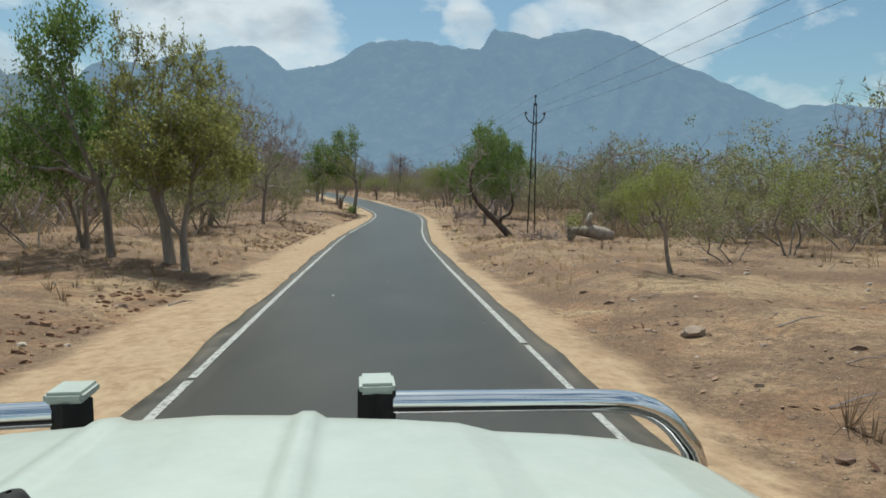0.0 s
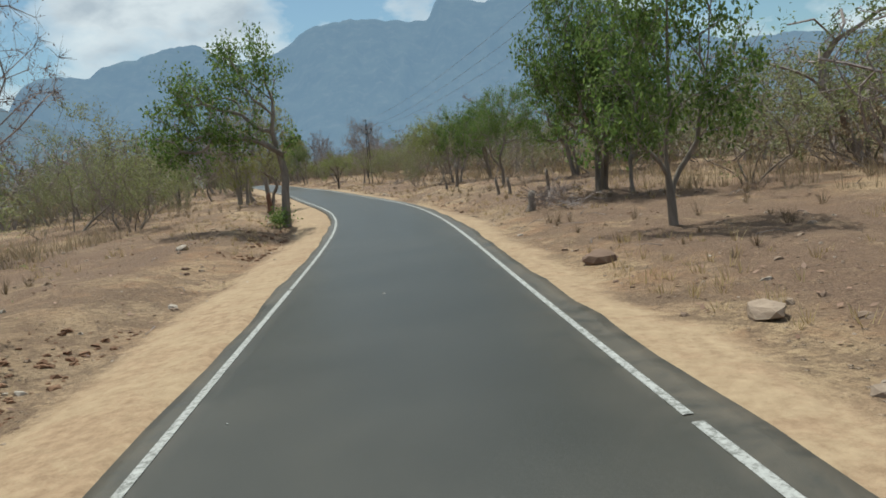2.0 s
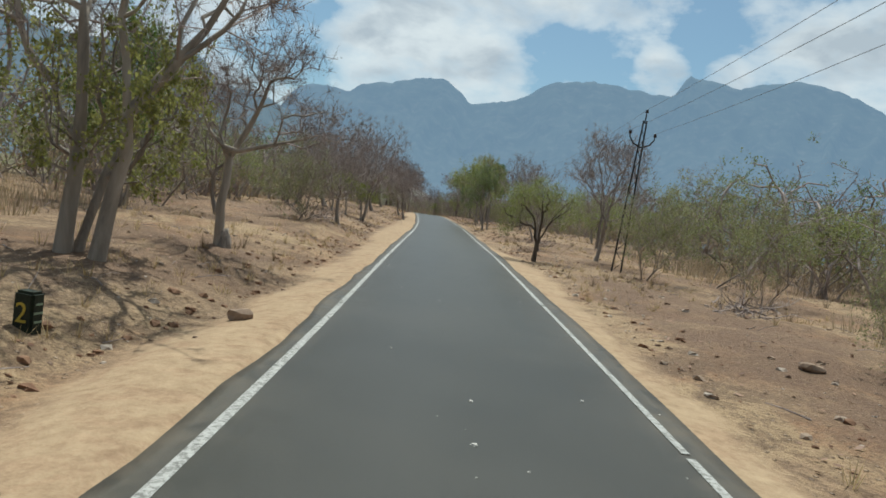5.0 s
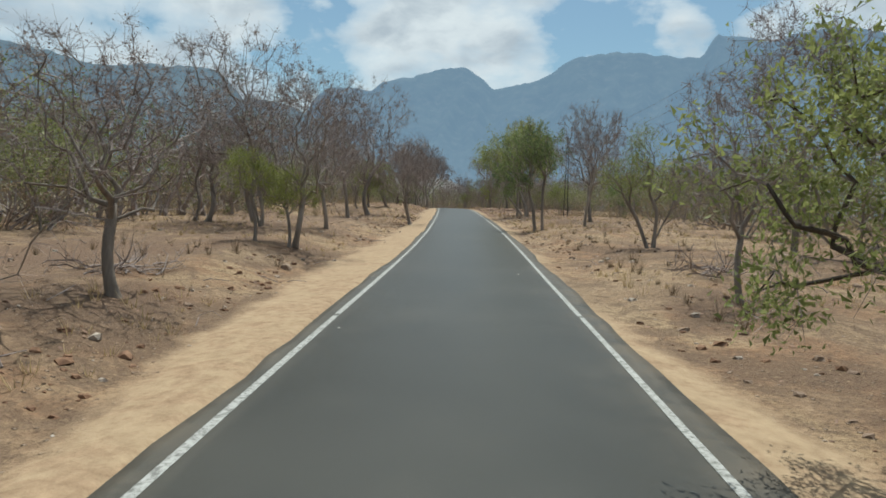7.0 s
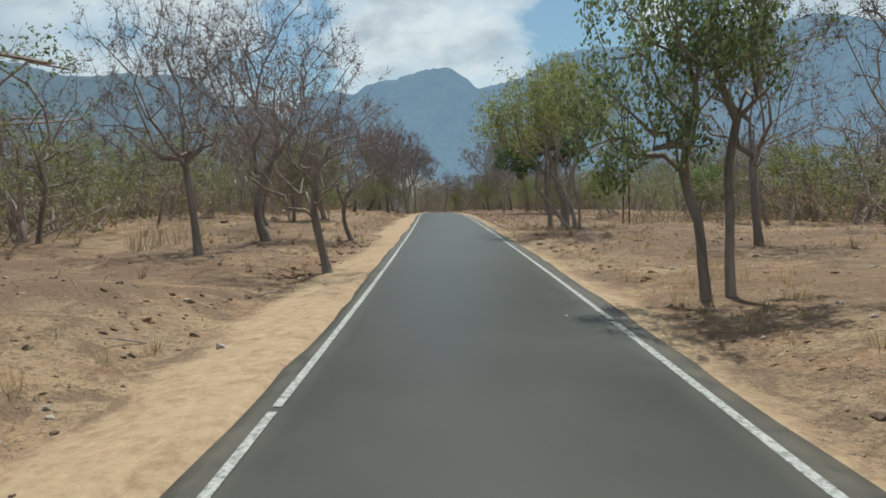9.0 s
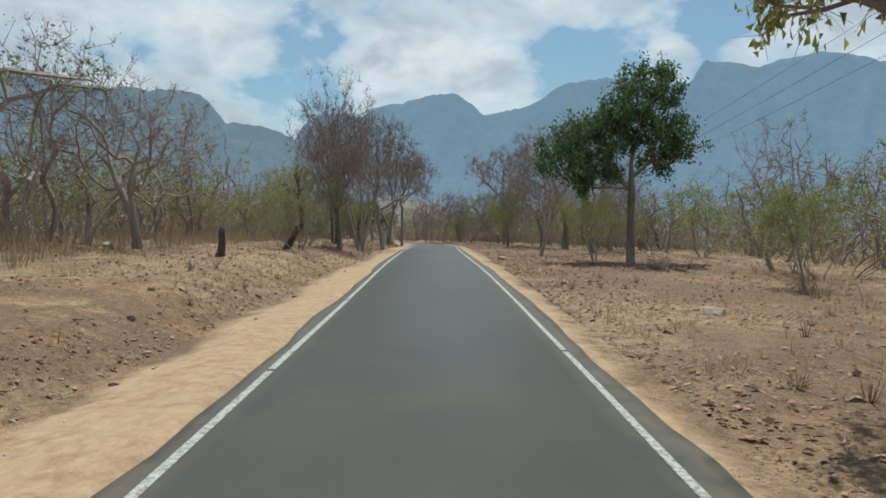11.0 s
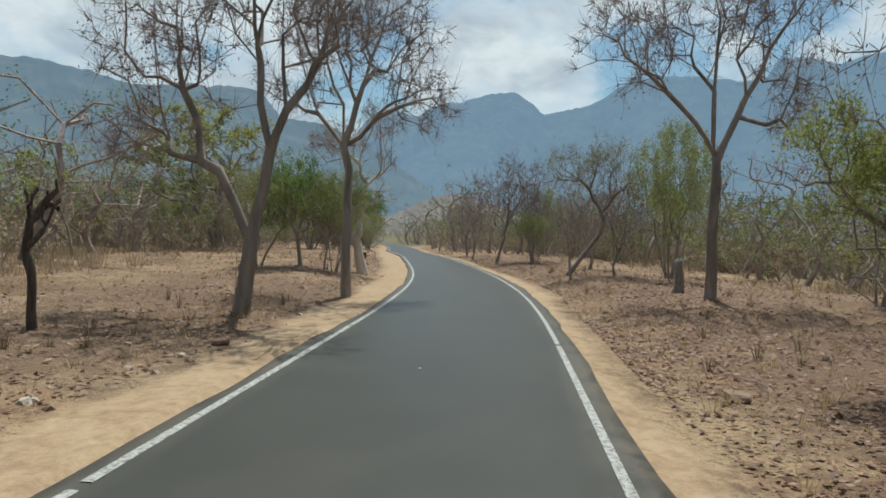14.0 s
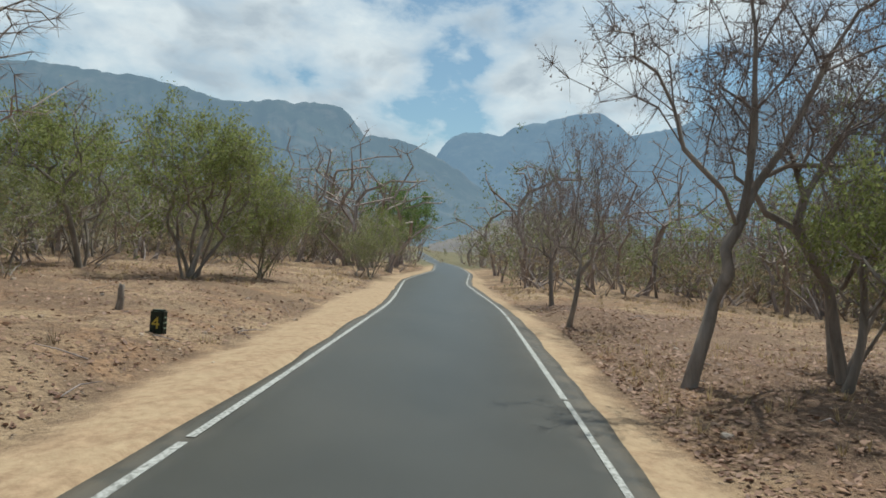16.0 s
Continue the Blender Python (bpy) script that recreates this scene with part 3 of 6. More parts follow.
PLANTS = {
    "G": dict(stems=2, spread=0.05, lean=0.10, fork=0.30, low=0.26, clumps=15, clump=0.105, points=220, twigs=1300, twig=0.06, leaves=9000, size=0.13, aspect=0.5, cloud=0.022, bark="BARK_GREY", leaf="LEAF_FRESH", girth=0.022, bare=0.0),
    "D": dict(stems=1, spread=0.0, lean=0.05, fork=0.30, low=0.28, clumps=20, clump=0.10, points=300, twigs=1800, twig=0.05, leaves=20000, size=0.125, aspect=0.5, cloud=0.016, bark="BARK_GREY", leaf="LEAF_DARK", girth=0.0135, bare=0.0),
    "L": dict(stems=3, spread=0.10, lean=0.25, fork=0.30, low=0.28, clumps=13, clump=0.10, points=190, twigs=1500, twig=0.07, leaves=9500, size=0.115, aspect=0.34, cloud=0.024, bark="BARK_GREY", leaf="LEAF_FEATHER", girth=0.014, bare=0.08),
    "U": dict(stems=1, spread=0.0, lean=0.25, fork=0.44, low=0.42, clumps=13, clump=0.10, points=190, twigs=1500, twig=0.07, leaves=10000, size=0.115, aspect=0.34, cloud=0.024, bark="BARK_GREY", leaf="LEAF_LIME", girth=0.026, bare=0.08),
    "S": dict(stems=5, spread=0.16, lean=0.35, fork=0.20, low=0.06, clumps=14, clump=0.11, points=170, twigs=1500, twig=0.08, leaves=8200, size=0.115, aspect=0.34, cloud=0.026, bark="BARK_GREY", leaf="LEAF_OLIVE", girth=0.009, bare=0.1),
    "B": dict(stems=1, spread=0.0, lean=0.16, fork=0.30, low=0.26, clumps=18, clump=0.10, points=400, twigs=5000, twig=0.05, leaves=3400, size=0.055, aspect=0.5, cloud=0.01, bark="BARK_GREY", leaf="LEAF_DRY", girth=0.021, bare=0.2),
    "W": dict(stems=2, spread=0.04, lean=0.22, fork=0.34, low=0.30, clumps=14, clump=0.11, points=360, twigs=5600, twig=0.05, leaves=2200, size=0.05, aspect=0.5, cloud=0.01, bark="BARK_PALE", leaf="LEAF_DRY", girth=0.018, bare=0.2),
    "T": dict(stems=1, spread=0.0, lean=0.20, fork=0.44, low=0.38, clumps=14, clump=0.11, points=380, twigs=6000, twig=0.05, leaves=2200, size=0.05, aspect=0.5, cloud=0.01, bark="BARK_PALE", leaf="LEAF_DRY", girth=0.029, bare=0.2),
    "K": dict(stems=1, spread=0.0, lean=0.14, fork=0.42, low=0.38, clumps=12, clump=0.09, points=340, twigs=5000, twig=0.05, leaves=1800, size=0.05, aspect=0.5, cloud=0.01, bark="BARK_DARK", leaf="LEAF_DRY", girth=0.0165, bare=0.2),
    "Y": dict(stems=2, spread=0.05, lean=0.18, fork=0.30, low=0.24, clumps=16, clump=0.10, points=280, twigs=2600, twig=0.05, leaves=7500, size=0.11, aspect=0.5, cloud=0.012, bark="BARK_GREY", leaf="LEAF_YELLOW", girth=0.021, bare=0.35),
    "O": dict(stems=1, spread=0.0, lean=0.55, fork=0.42, low=0.42, clumps=12, clump=0.10, points=220, twigs=2000, twig=0.08, leaves=7000, size=0.08, aspect=0.4, cloud=0.016, bark="BARK_GREY", leaf="LEAF_OLIVE", girth=0.024, bare=0.25),
    "R": dict(stems=7, spread=0.2, lean=0.45, fork=0.16, low=0.05, clumps=10, clump=0.12, points=130, twigs=1700, twig=0.10, leaves=1200, size=0.06, aspect=0.4, cloud=0.010, bark="BARK_GREY", leaf="LEAF_DRY", girth=0.007, bare=0.2),
    "N": dict(stems=1, spread=0.0, lean=0.25, fork=0.45, low=0.40, clumps=5, clump=0.05, points=16, twigs=30, twig=0.07, leaves=0, size=0.1, aspect=0.4, cloud=0.1, bark="BARK_DARK", leaf="LEAF_DRY", girth=0.03, bare=0.0),
}
KIND_NAME = {
    "G": ("tree", "leafy green tree with grey-brown forked trunk", "tree"),
    "D": ("tree", "tall dense dark green broad-crowned tree", "tree"),
    "L": ("tree", "small light green feathery acacia tree on dry soil", "tree"),
    "U": ("tree", "small single-stemmed tree with rounded light green crown", "tree"),
    "S": ("thorn_shrub", "dusty olive-green many-stemmed thorn scrub", "shrub"),
    "B": ("tree", "leafless grey-brown tree with fine tangled twigs", "tree"),
    "W": ("tree", "bare tree with pale peeling trunk and twigs", "tree"),
    "T": ("tree", "tall bare tree with thick pale grey trunk", "tree"),
    "K": ("tree", "bare tree with dark blackened straight trunk", "tree"),
    "Y": ("tree", "tree with sparse yellowing green leaves and twigs", "tree"),
    "O": ("tree", "crooked leaning tree with thin olive foliage", "tree"),
    "R": ("shrub", "dry leafless grey-brown brushwood shrub", "shrub"),
    "N": ("dead_tree", "crooked dead dark tree snag without leaves", "dead tree"),
}
SKIN = {"BARK_GREY": BARK_GREY, "BARK_PALE": BARK_PALE, "BARK_DARK": BARK_DARK, "BARK_WHITE": BARK_WHITE, "BARK_RED": BARK_RED, "LEAF_FRESH": LEAF_FRESH, "LEAF_DARK": LEAF_DARK, "LEAF_OLIVE": LEAF_OLIVE,
        "LEAF_FEATHER": LEAF_FEATHER, "LEAF_YELLOW": LEAF_YELLOW, "LEAF_LIME": LEAF_LIME, "LEAF_DRY": LEAF_DRY, "LEAF_SAGE": LEAF_SAGE}


def crown_shape(p, rng, lean):
    """Points that the limbs grow to: uneven clumps inside a rounded crown, unit height and width."""
    mid, half = (p["low"] + 1) / 2, (1 - p["low"]) / 2

    def inside(n, grip):
        d = rng.normal(size=(n, 3))
        d /= np.linalg.norm(d, axis=1)[:, None]
        return d * (rng.random(n) ** grip)[:, None]

    centres = []
    for c in inside(p["clumps"] * 8, 0.42):
        if c[2] > -0.85 and all(np.linalg.norm(c - o) > 0.42 for o in centres):
            centres.append(c)
        if len(centres) == p["clumps"]:
            break
    centres = np.array(centres)
    n = p["points"]
    near = centres[rng.integers(0, len(centres), n)] * 0.84 + rng.normal(size=(n, 3)) * p["clump"] * 1.9
    pts = np.where((rng.random(n) < 0.8)[:, None], near, inside(n, 0.4))
    long = np.linalg.norm(pts, axis=1)[:, None]
    pts = pts / np.maximum(long / 1.04, 1.0)
    home = np.argmin(((pts[:, None] - centres[None] * 0.84) ** 2).sum(-1), 1)
    pts = pts * np.array([0.5, 0.5, half]) + np.array([lean[0], lean[1], mid])
    return pts, home, len(centres)


def lobed_crown(p, rng, lobes):
    """Points that the limbs grow to, inside a few rounded lobes: centre, height, half width, half height, in shares of the whole."""
    size = np.array([rx * rx * rz for _, _, rx, rz in lobes]) ** 0.75
    pick = rng.choice(len(lobes), p["points"], p=size / size.sum())
    d = rng.normal(size=(p["points"], 3))
    d *= (rng.random(p["points"]) ** 0.36 / np.linalg.norm(d, axis=1))[:, None]
    tuft = rng.normal(size=(len(lobes), 7, 3))
    tuft *= 0.62 / np.linalg.norm(tuft, axis=2)[..., None]
    near = tuft[pick, rng.integers(0, 7, p["points"])] + rng.normal(size=d.shape) * 0.24
    d = np.where((rng.random(p["points"]) < 0.55)[:, None], near, d)
    box = np.array([(rx, rx, rz) for _, _, rx, rz in lobes])[pick]
    at = np.array([(cx, 0.0, cz) for cx, cz, _, _ in lobes])[pick]
    return at + d * box, pick, len(lobes)


def bend(pts, step=0.07):
    """A smooth line through a few points."""
    pts = np.asarray(pts, float)
    ends = np.concatenate([[2 * pts[0] - pts[1]], pts, [2 * pts[-1] - pts[-2]]])
    out = [pts[0]]
    for a, b, c, d in zip(ends, ends[1:], ends[2:], ends[3:]):
        k = max(1, int(round(np.linalg.norm(c - b) / step)))
        for f in np.arange(1, k + 1) / k:
            out.append(0.5 * (2 * b + (c - a) * f + (2 * a - 5 * b + 4 * c - d) * f ** 2 + (3 * b - a - 3 * c + d) * f ** 3))
    return np.array(out)


def grow(kind, seed, low=False, lean=0.0, share=0.3, hero=None):
    """One plant of unit height and crown width: thick wood, thin wood, twig strips and places for leaves."""
    p = dict(PLANTS[kind])
    if hero:
        wide, high = hero["size"]
        p.update(hero.get("more", {}), stems=sum(line[0][1] < 0.3 for line in hero["stems"]), girth=0.74 * hero["radius"] / wide)
    if low:
        share *= (1.5 if kind in "SL" else 1.15 if kind == "B" else 1.0) if share > 0.2 else 1.0
        p.update(points=int(p["points"] * share), twigs=int(p["twigs"] * share), leaves=int(p["leaves"] * share), girth=p["girth"] * 0.72)
    stride = 0.12 if low else 0.07
    if lean:
        p.update(stems=1)
    rng = np.random.default_rng(seed)
    nodes, parent, path = [], [], []

    def put(at, up):
        nodes.append(np.asarray(at, float))
        parent.append(up)
        path.append(0.0 if up < 0 else path[up] + float(np.linalg.norm(nodes[-1] - nodes[up])))
        return len(nodes) - 1

    ready = []
    heading = rng.uniform(0, 6.28) if not lean else math.radians(15 if lean > 0 else 195)
    lean_all = np.array([math.cos(heading), math.sin(heading)]) * (abs(lean) * 0.5 if lean else p["lean"] * 0.35)
    if hero:
        lobes = [(cx / wide, cz / high, rx / wide, rz / high) for cx, cz, rx, rz in hero["lobes"]]
        lean_all = np.array([sum(l[0] for l in lobes) / len(lobes) * 0.5, 0.0])
        p["low"] = min(l[1] - l[3] for l in lobes)
        for line in ([(l[0][0], -0.3)] + list(l) if l[0][1] < 0.3 else l for l in hero["stems"]):
            rough = np.array([(x, rng.normal() * 0.06 * (z > 0.3), z) for i, (x, z) in enumerate(line)])
            knees = (rough[1:] + rough[:-1]) / 2 + rng.normal(size=(len(rough) - 1, 3)) * np.array([0.07, 0.09, 0.03]) * np.clip(rough[:-1, 2:] + 0.1, 0, 1)
            order = np.concatenate([np.stack([rough[:-1], knees], 1).reshape(-1, 3), rough[-1:]])
            pts = bend(order / np.array([wide, wide, high]))
            joint = line[0][1] >= 0.3
            k = int(np.argmin([np.linalg.norm(n - pts[0]) for n in nodes])) if joint else put(pts[0], -1)
            for q in pts[1:]:
                k = put(q, k)
                if q[2] > p["low"] * 0.85 or joint:
                    ready.append(k)
    for s in range(0 if hero else p["stems"]):
        a = heading + s * 2.4 + rng.normal() * 0.3
        out = np.array([math.cos(a), math.sin(a)])
        foot = out * p["spread"] * 0.35 * (p["stems"] > 1)
        top = foot + out * p["spread"] * 1.3 * (p["stems"] > 1) + lean_all * (0.45 if 0 < abs(lean) < 0.4 else 1.2)
        fork = p["fork"] * rng.uniform(0.85, 1.15)
        k = put(np.r_[foot, 0.0], -1)
        swing, turn = rng.normal(size=2) * (0.014 if p["stems"] > 1 or kind == "D" else 0.024), rng.uniform(2.6, 4.6)
        for i in range(1, 7):
            f = i / 6
            k = put(np.r_[foot + (top - foot) * f ** 1.3 + swing * math.sin(f * turn), fork * f], k)
            if i >= 5 or (p["stems"] > 2 and i >= 3):
                ready.append(k)
    goals, home, groups = lobed_crown(p, rng, lobes) if hero else crown_shape(p, rng, lean_all * 2.0)
    first = np.array([p["spread"] * 0, 0, p["fork"] * 0.9])
    order = np.argsort(np.linalg.norm(goals - first, axis=1))
    live = list(ready)
    tips, tip_home = [], []
    for g in order:
        goal = goals[g]
        at = np.array([nodes[i] for i in live])
        gap = np.linalg.norm(at - goal, axis=1)
        cost = gap + 0.34 * np.array([path[i] for i in live]) + 0.9 * np.maximum(at[:, 2] - goal[2], 0)
        best = live[int(np.argmin(cost))]
        start, gap = nodes[best], float(np.linalg.norm(nodes[best] - goal))
        steps = max(1, int(round(gap / stride)))
        way = start - nodes[parent[best]]
        way = way / (np.linalg.norm(way) + 1e-9) * gap * 0.4
        k = best
        sway = rng.normal(size=3) * gap * (0.17 if kind in "BWTKO" else 0.10)
        for i in range(1, steps + 1):
            f = i / steps
            spot = start + (goal - start) * f + way * f * (1 - f) + sway * math.sin(f * 3.14) + rng.normal(size=3) * (0.010 if kind in "BWTKNO" else 0.006) * (i < steps)
            k = put(spot, k)
            live.append(k)
        tips.append(k)
        tip_home.append(home[g])
    count = np.zeros(len(nodes))
    count[tips] = 1
    for i in range(len(nodes) - 1, -1, -1):
        if parent[i] >= 0:
            count[parent[i]] += count[i]
    radius = np.maximum(p["girth"] * (count / (len(tips) / p["stems"] ** 0.7)) ** 0.52, 0.0009)
    main = {}
    for i, up in enumerate(parent):
        if up >= 0 and (up not in main or count[i] > count[main[up]]):
            main[up] = i
    wood, thin = [], []
    for i, up in enumerate(parent):
        if up >= 0 and main[up] == i:
            continue
        run = [i]
        while run[-1] in main:
            run.append(main[run[-1]])
        r = radius[run]
        if up >= 0:
            run, r = [up] + run, np.r_[r[0], r]
        else:
            r = r.copy()
            flare = np.array([1.5, 1.45, 1.35, 1.22, 1.1, 1.03] if hero else [1.5, 1.12])[:len(r)]
            r[:len(flare)] *= flare
            r *= 1 + p.get("swell", 0.0) * np.clip((0.27 - np.array([nodes[j][2] for j in run])) / 0.05, 0, 1)
        if len(run) < 2:
            continue
        big = r[0] > 0.0045
        sides = (4 if low else 8) if r[0] > 0.010 else 4 if big else 3
        pts = np.array([nodes[j] for j in run])
        if not big and len(run) > 5:
            keep = sorted(set(range(0, len(run), 2)) | {len(run) - 1})
            pts, r = pts[keep], r[keep]
        (wood if big else thin).append(tube(pts, r, sides))
    at = np.array(nodes)
    slim = np.flatnonzero((radius < max(0.0042, float(np.quantile(radius, 0.6)) + 1e-6)) & (at[:, 2] > p["low"] * 0.8))
    root = at[slim[rng.integers(0, len(slim), p["twigs"])]]
    out = rng.normal(size=(p["twigs"], 3)) + (root - np.array([lean_all[0] * 2, lean_all[1] * 2, (1 + p["low"]) / 2])) * 1.6
    out[:, 2] += 0.25
    out /= np.linalg.norm(out, axis=1)[:, None]
    length = p["twig"] * rng.uniform(0.5, 1.35, p["twigs"])[:, None]
    flat = np.cross(out, rng.normal(size=out.shape))
    flat /= np.linalg.norm(flat, axis=1)[:, None]
    knee = root + out * length * 0.5 + flat * length * rng.normal(size=(p["twigs"], 1)) * 0.12
    tip = root + out * length + rng.normal(size=out.shape) * length * 0.16
    w = 0.00085
    tv = np.stack([root - flat * w, root + flat * w, tip + flat * w * 0.4, tip - flat * w * 0.4], 1)
    tf = np.arange(p["twigs"] * 4).reshape(-1, 4)
    kept = rng.random(groups) >= p["bare"]
    base = np.array([nodes[t] for t in tips])
    fine = [b for b, h in zip(base, tip_home) if kept[h]] if kept.any() else list(base)
    fine = np.array(fine)
    stray = np.linalg.norm(root[:, None] - fine[None], axis=2).min(1) < 0.05 if len(root) < 4000 else np.ones(len(root), bool)
    spots = np.concatenate([knee[stray], tip[stray], (root * 0.4 + knee * 0.6)[stray]])
    spots = spots[rng.integers(0, len(spots), p["leaves"])] + rng.normal(size=(p["leaves"], 3)) * p["cloud"]
    wv, wf = joined(wood)
    sv, sf = joined(thin) if thin else (np.zeros((0, 3)), np.zeros((0, 4), int))
    return wv, wf, sv, sf, tv.reshape(-1, 3), tf, spots


MADE = {}


def plant_meshes(kind, variant, lean, hero=None):
    key = (kind, variant, lean)
    if hero or key not in MADE:
        p = PLANTS[kind]
        low = variant >= 20 and not hero
        wv, wf, sv, sf, tv, tf, spots = grow(kind, 1000 + variant * 37 + sum(map(ord, kind)) * 101, low, lean, 0.3, hero)
        rng = np.random.default_rng(variant + 7)
        trunk = bpy.data.meshes.new("trunk")
        skin = SKIN[(hero or p).get("bark", p["bark"])]
        fill_mesh(trunk, wv, wf, [skin], True)
        slim = kind not in "GD"
        lv, lf = cards(rng, spots, p["size"] * (1.05 if low else 0.85 if hero else 1.0) / 5.5, p["aspect"] * (1.5 if slim else 1.0), 0.4, slim)
        v, f = joined([(sv, sf), (tv, tf)])
        f = [f, lf + len(v)]
        v = np.concatenate([v, lv])
        crown = bpy.data.meshes.new("crown")
        bark = TWIG
        fill_mesh(crown, v, f, [bark, SKIN[(hero or {}).get("more", {}).get("leaf", p["leaf"])]], False)
        slots = np.repeat(np.array([0, 1], np.int32), [len(f[0]), len(lf)])
        crown.polygons.foreach_set("material_index", slots)
        MADE[key] = (trunk, crown)
    return MADE[key]


def fill_mesh(me, verts, faces, mats, smooth):
    set_faces(me, verts, faces, smooth)
    for m in mats:
        me.materials.append(m)
    me.update(calc_edges=True)


VARIANTS = {"G": 6, "D": 2, "L": 4, "U": 3, "S": 5, "B": 7, "W": 4, "T": 1, "K": 2, "Y": 3, "O": 1, "R": 3, "N": 2}
COUNT = {}
SPOTS = []          # foot and crown radius of each plant, for the litter and painted shade under it


def tree(kind, x, y, height, width, lean=0.0, variant=None, group="roadside trees", hero=None, label=""):
    """One plant; lean moves the crown sideways by that share of its width. A hero has its own stems and crown lobes, in metres across and up."""
    n = COUNT[kind] = COUNT.get(kind, -1) + 1
    v = n % VARIANTS[kind] if variant is None else variant
    if variant is None and not lean and abs(x - float(road_x(y))) > {"S": 8.0, "L": 11.0, "B": 13.0, "R": 6.0}.get(kind, 99):
        v = 20 + n % 3
    SPOTS.append((x, y, max(0.9, width * 0.5)))
    trunk, crown = plant_meshes(kind, n + 60 if hero else v, lean, hero)
    name, usual, category = KIND_NAME[kind]
    ob = new(name)
    a = math.degrees(math.atan(-float(np.interp(y, _cy, _cs)))) if hero else 0.0 if lean else (n * 137.5 + x * 31) % 360
    z = float(ground_z(x, y)) - 0.06
    ob.matrix_world = Matrix.LocRotScale((x, y, z), Euler((0, 0, radians(a))), (width, width, height))
    for part_name, me in (("trunk", trunk), ("crown", crown)):
        new(part_name, me).parent = ob
    tagged(ob, label or usual, category, group)
    return ob


def shaped(kind, x, y, height, width, radius, stems, lobes, bark="", label="", **more):
    """A tree with measured stems and crown lobes."""
    hero = dict(size=(width, height), radius=radius, stems=stems, lobes=lobes, more=more)
    if bark:
        hero["bark"] = bark
    return tree(kind, x, y, height, width, hero=hero, label=label)


shaped("G", -7.7, 14.5, 6.0, 3.4, 0.11, [[(0, 0), (-0.12, 1.2), (-0.45, 2.4), (-0.9, 3.8), (-1.0, 5.2)], [(-0.12, 1.2), (0.2, 2.2), (0.1, 3.4)]],
       [(-0.9, 4.7, 0.95, 1.25), (-0.9, 2.9, 1.5, 1.0), (0.3, 2.7, 0.9, 1.0), (-1.9, 2.4, 1.1, 1.1)], leaves=15000, label="leafy green tree with airy upright top")
shaped("Y", -6.2, 14.2, 5.7, 3.2, 0.14, [[(0, 0), (-0.1, 1.1), (-0.55, 2.2), (-0.9, 3.4), (-0.6, 4.8)], [(-0.25, 1.5), (0.35, 2.6), (0.5, 3.8), (0.35, 5.0)]],
       [(-0.6, 4.2, 0.9, 1.3), (0.5, 3.9, 0.8, 1.3), (0.1, 2.6, 1.3, 0.8)], "BARK_PALE", "half-bare tree with pale leaning trunk and yellowing leaves", leaves=10500, bare=0.0)
shaped("G", -5.6, 13.6, 4.3, 3.2, 0.10, [[(0, 0), (-0.05, 0.8), (0.1, 1.7), (0.3, 2.8)], [(-0.05, 0.8), (-0.5, 1.8), (-0.6, 2.8)]],
       [(0.5, 2.7, 1.2, 1.25), (-0.6, 2.6, 1.0, 1.0)], leaves=16000, leaf="LEAF_YELLOW")
shaped("G", -6.7, 47.7, 6.7, 5.2, 0.16, [[(0, 0), (0.1, 1.2), (0.12, 2.3), (-0.05, 3.3), (0.12, 4.3), (0.0, 5.6)], [(0.12, 2.2), (0.45, 2.75), (0.5, 3.3)], [(-0.05, 3.2), (-0.9, 3.9), (-2.1, 4.4)], [(0.1, 2.6), (-0.7, 3.1), (-1.6, 3.2)]],
       [(-2.1, 4.3, 1.6, 1.2), (-3.1, 3.2, 1.0, 0.7), (-0.6, 5.4, 1.2, 1.3), (-1.4, 3.3, 1.2, 0.7), (0.55, 3.1, 0.3, 0.4)], label="tall green roadside tree with straight trunk and broken limb", leaves=9000)
shaped("Y", -10.5, 62.7, 6.8, 4.9, 0.16, [[(0, 0), (-0.02, 1.5), (-0.15, 3.1), (-0.1, 4.8)], [(-0.1, 2.4), (0.6, 3.6), (1.0, 5.0)], [(-0.1, 2.7), (-0.9, 3.8), (-1.2, 5.0)]],
       [(0.2, 5.2, 1.7, 1.5), (-1.0, 4.3, 1.3, 1.5), (1.1, 4.0, 1.2, 1.4), (0.2, 2.9, 1.2, 0.7)], "BARK_GREY", leaves=5200, bare=0.0)
shaped("Y", -9.35, 57.75, 3.3, 2.2, 0.10, [[(0, 0), (0.15, 0.7), (0.42, 1.4), (0.25, 2.2), (0.3, 2.8)], [(0.42, 1.4), (0.8, 2.0)]],
       [(0.15, 2.5, 0.9, 0.7), (0.7, 2.2, 0.7, 0.5)], "BARK_GREY", "small half-bare tree growing out of a hollow stump", leaves=4200, bare=0.0)
shaped("W", -13.4, 68.2, 7.0, 5.2, 0.14, [[(-0.25, 0), (-0.2, 1.2), (-0.2, 3.0), (-0.4, 4.8)], [(0.25, 0), (0.35, 1.0), (0.5, 2.1), (0.3, 3.4), (0.5, 4.9)], [(-0.2, 1.6), (-0.6, 2.4), (-1.1, 3.2)], [(0.45, 1.9), (1.1, 2.9), (1.7, 3.9)]],
       [(0.2, 5.2, 1.9, 1.7), (-1.2, 4.2, 1.3, 1.3), (1.7, 4.2, 1.2, 1.3)], label="bare twin-trunked tree with pale peeling bark")
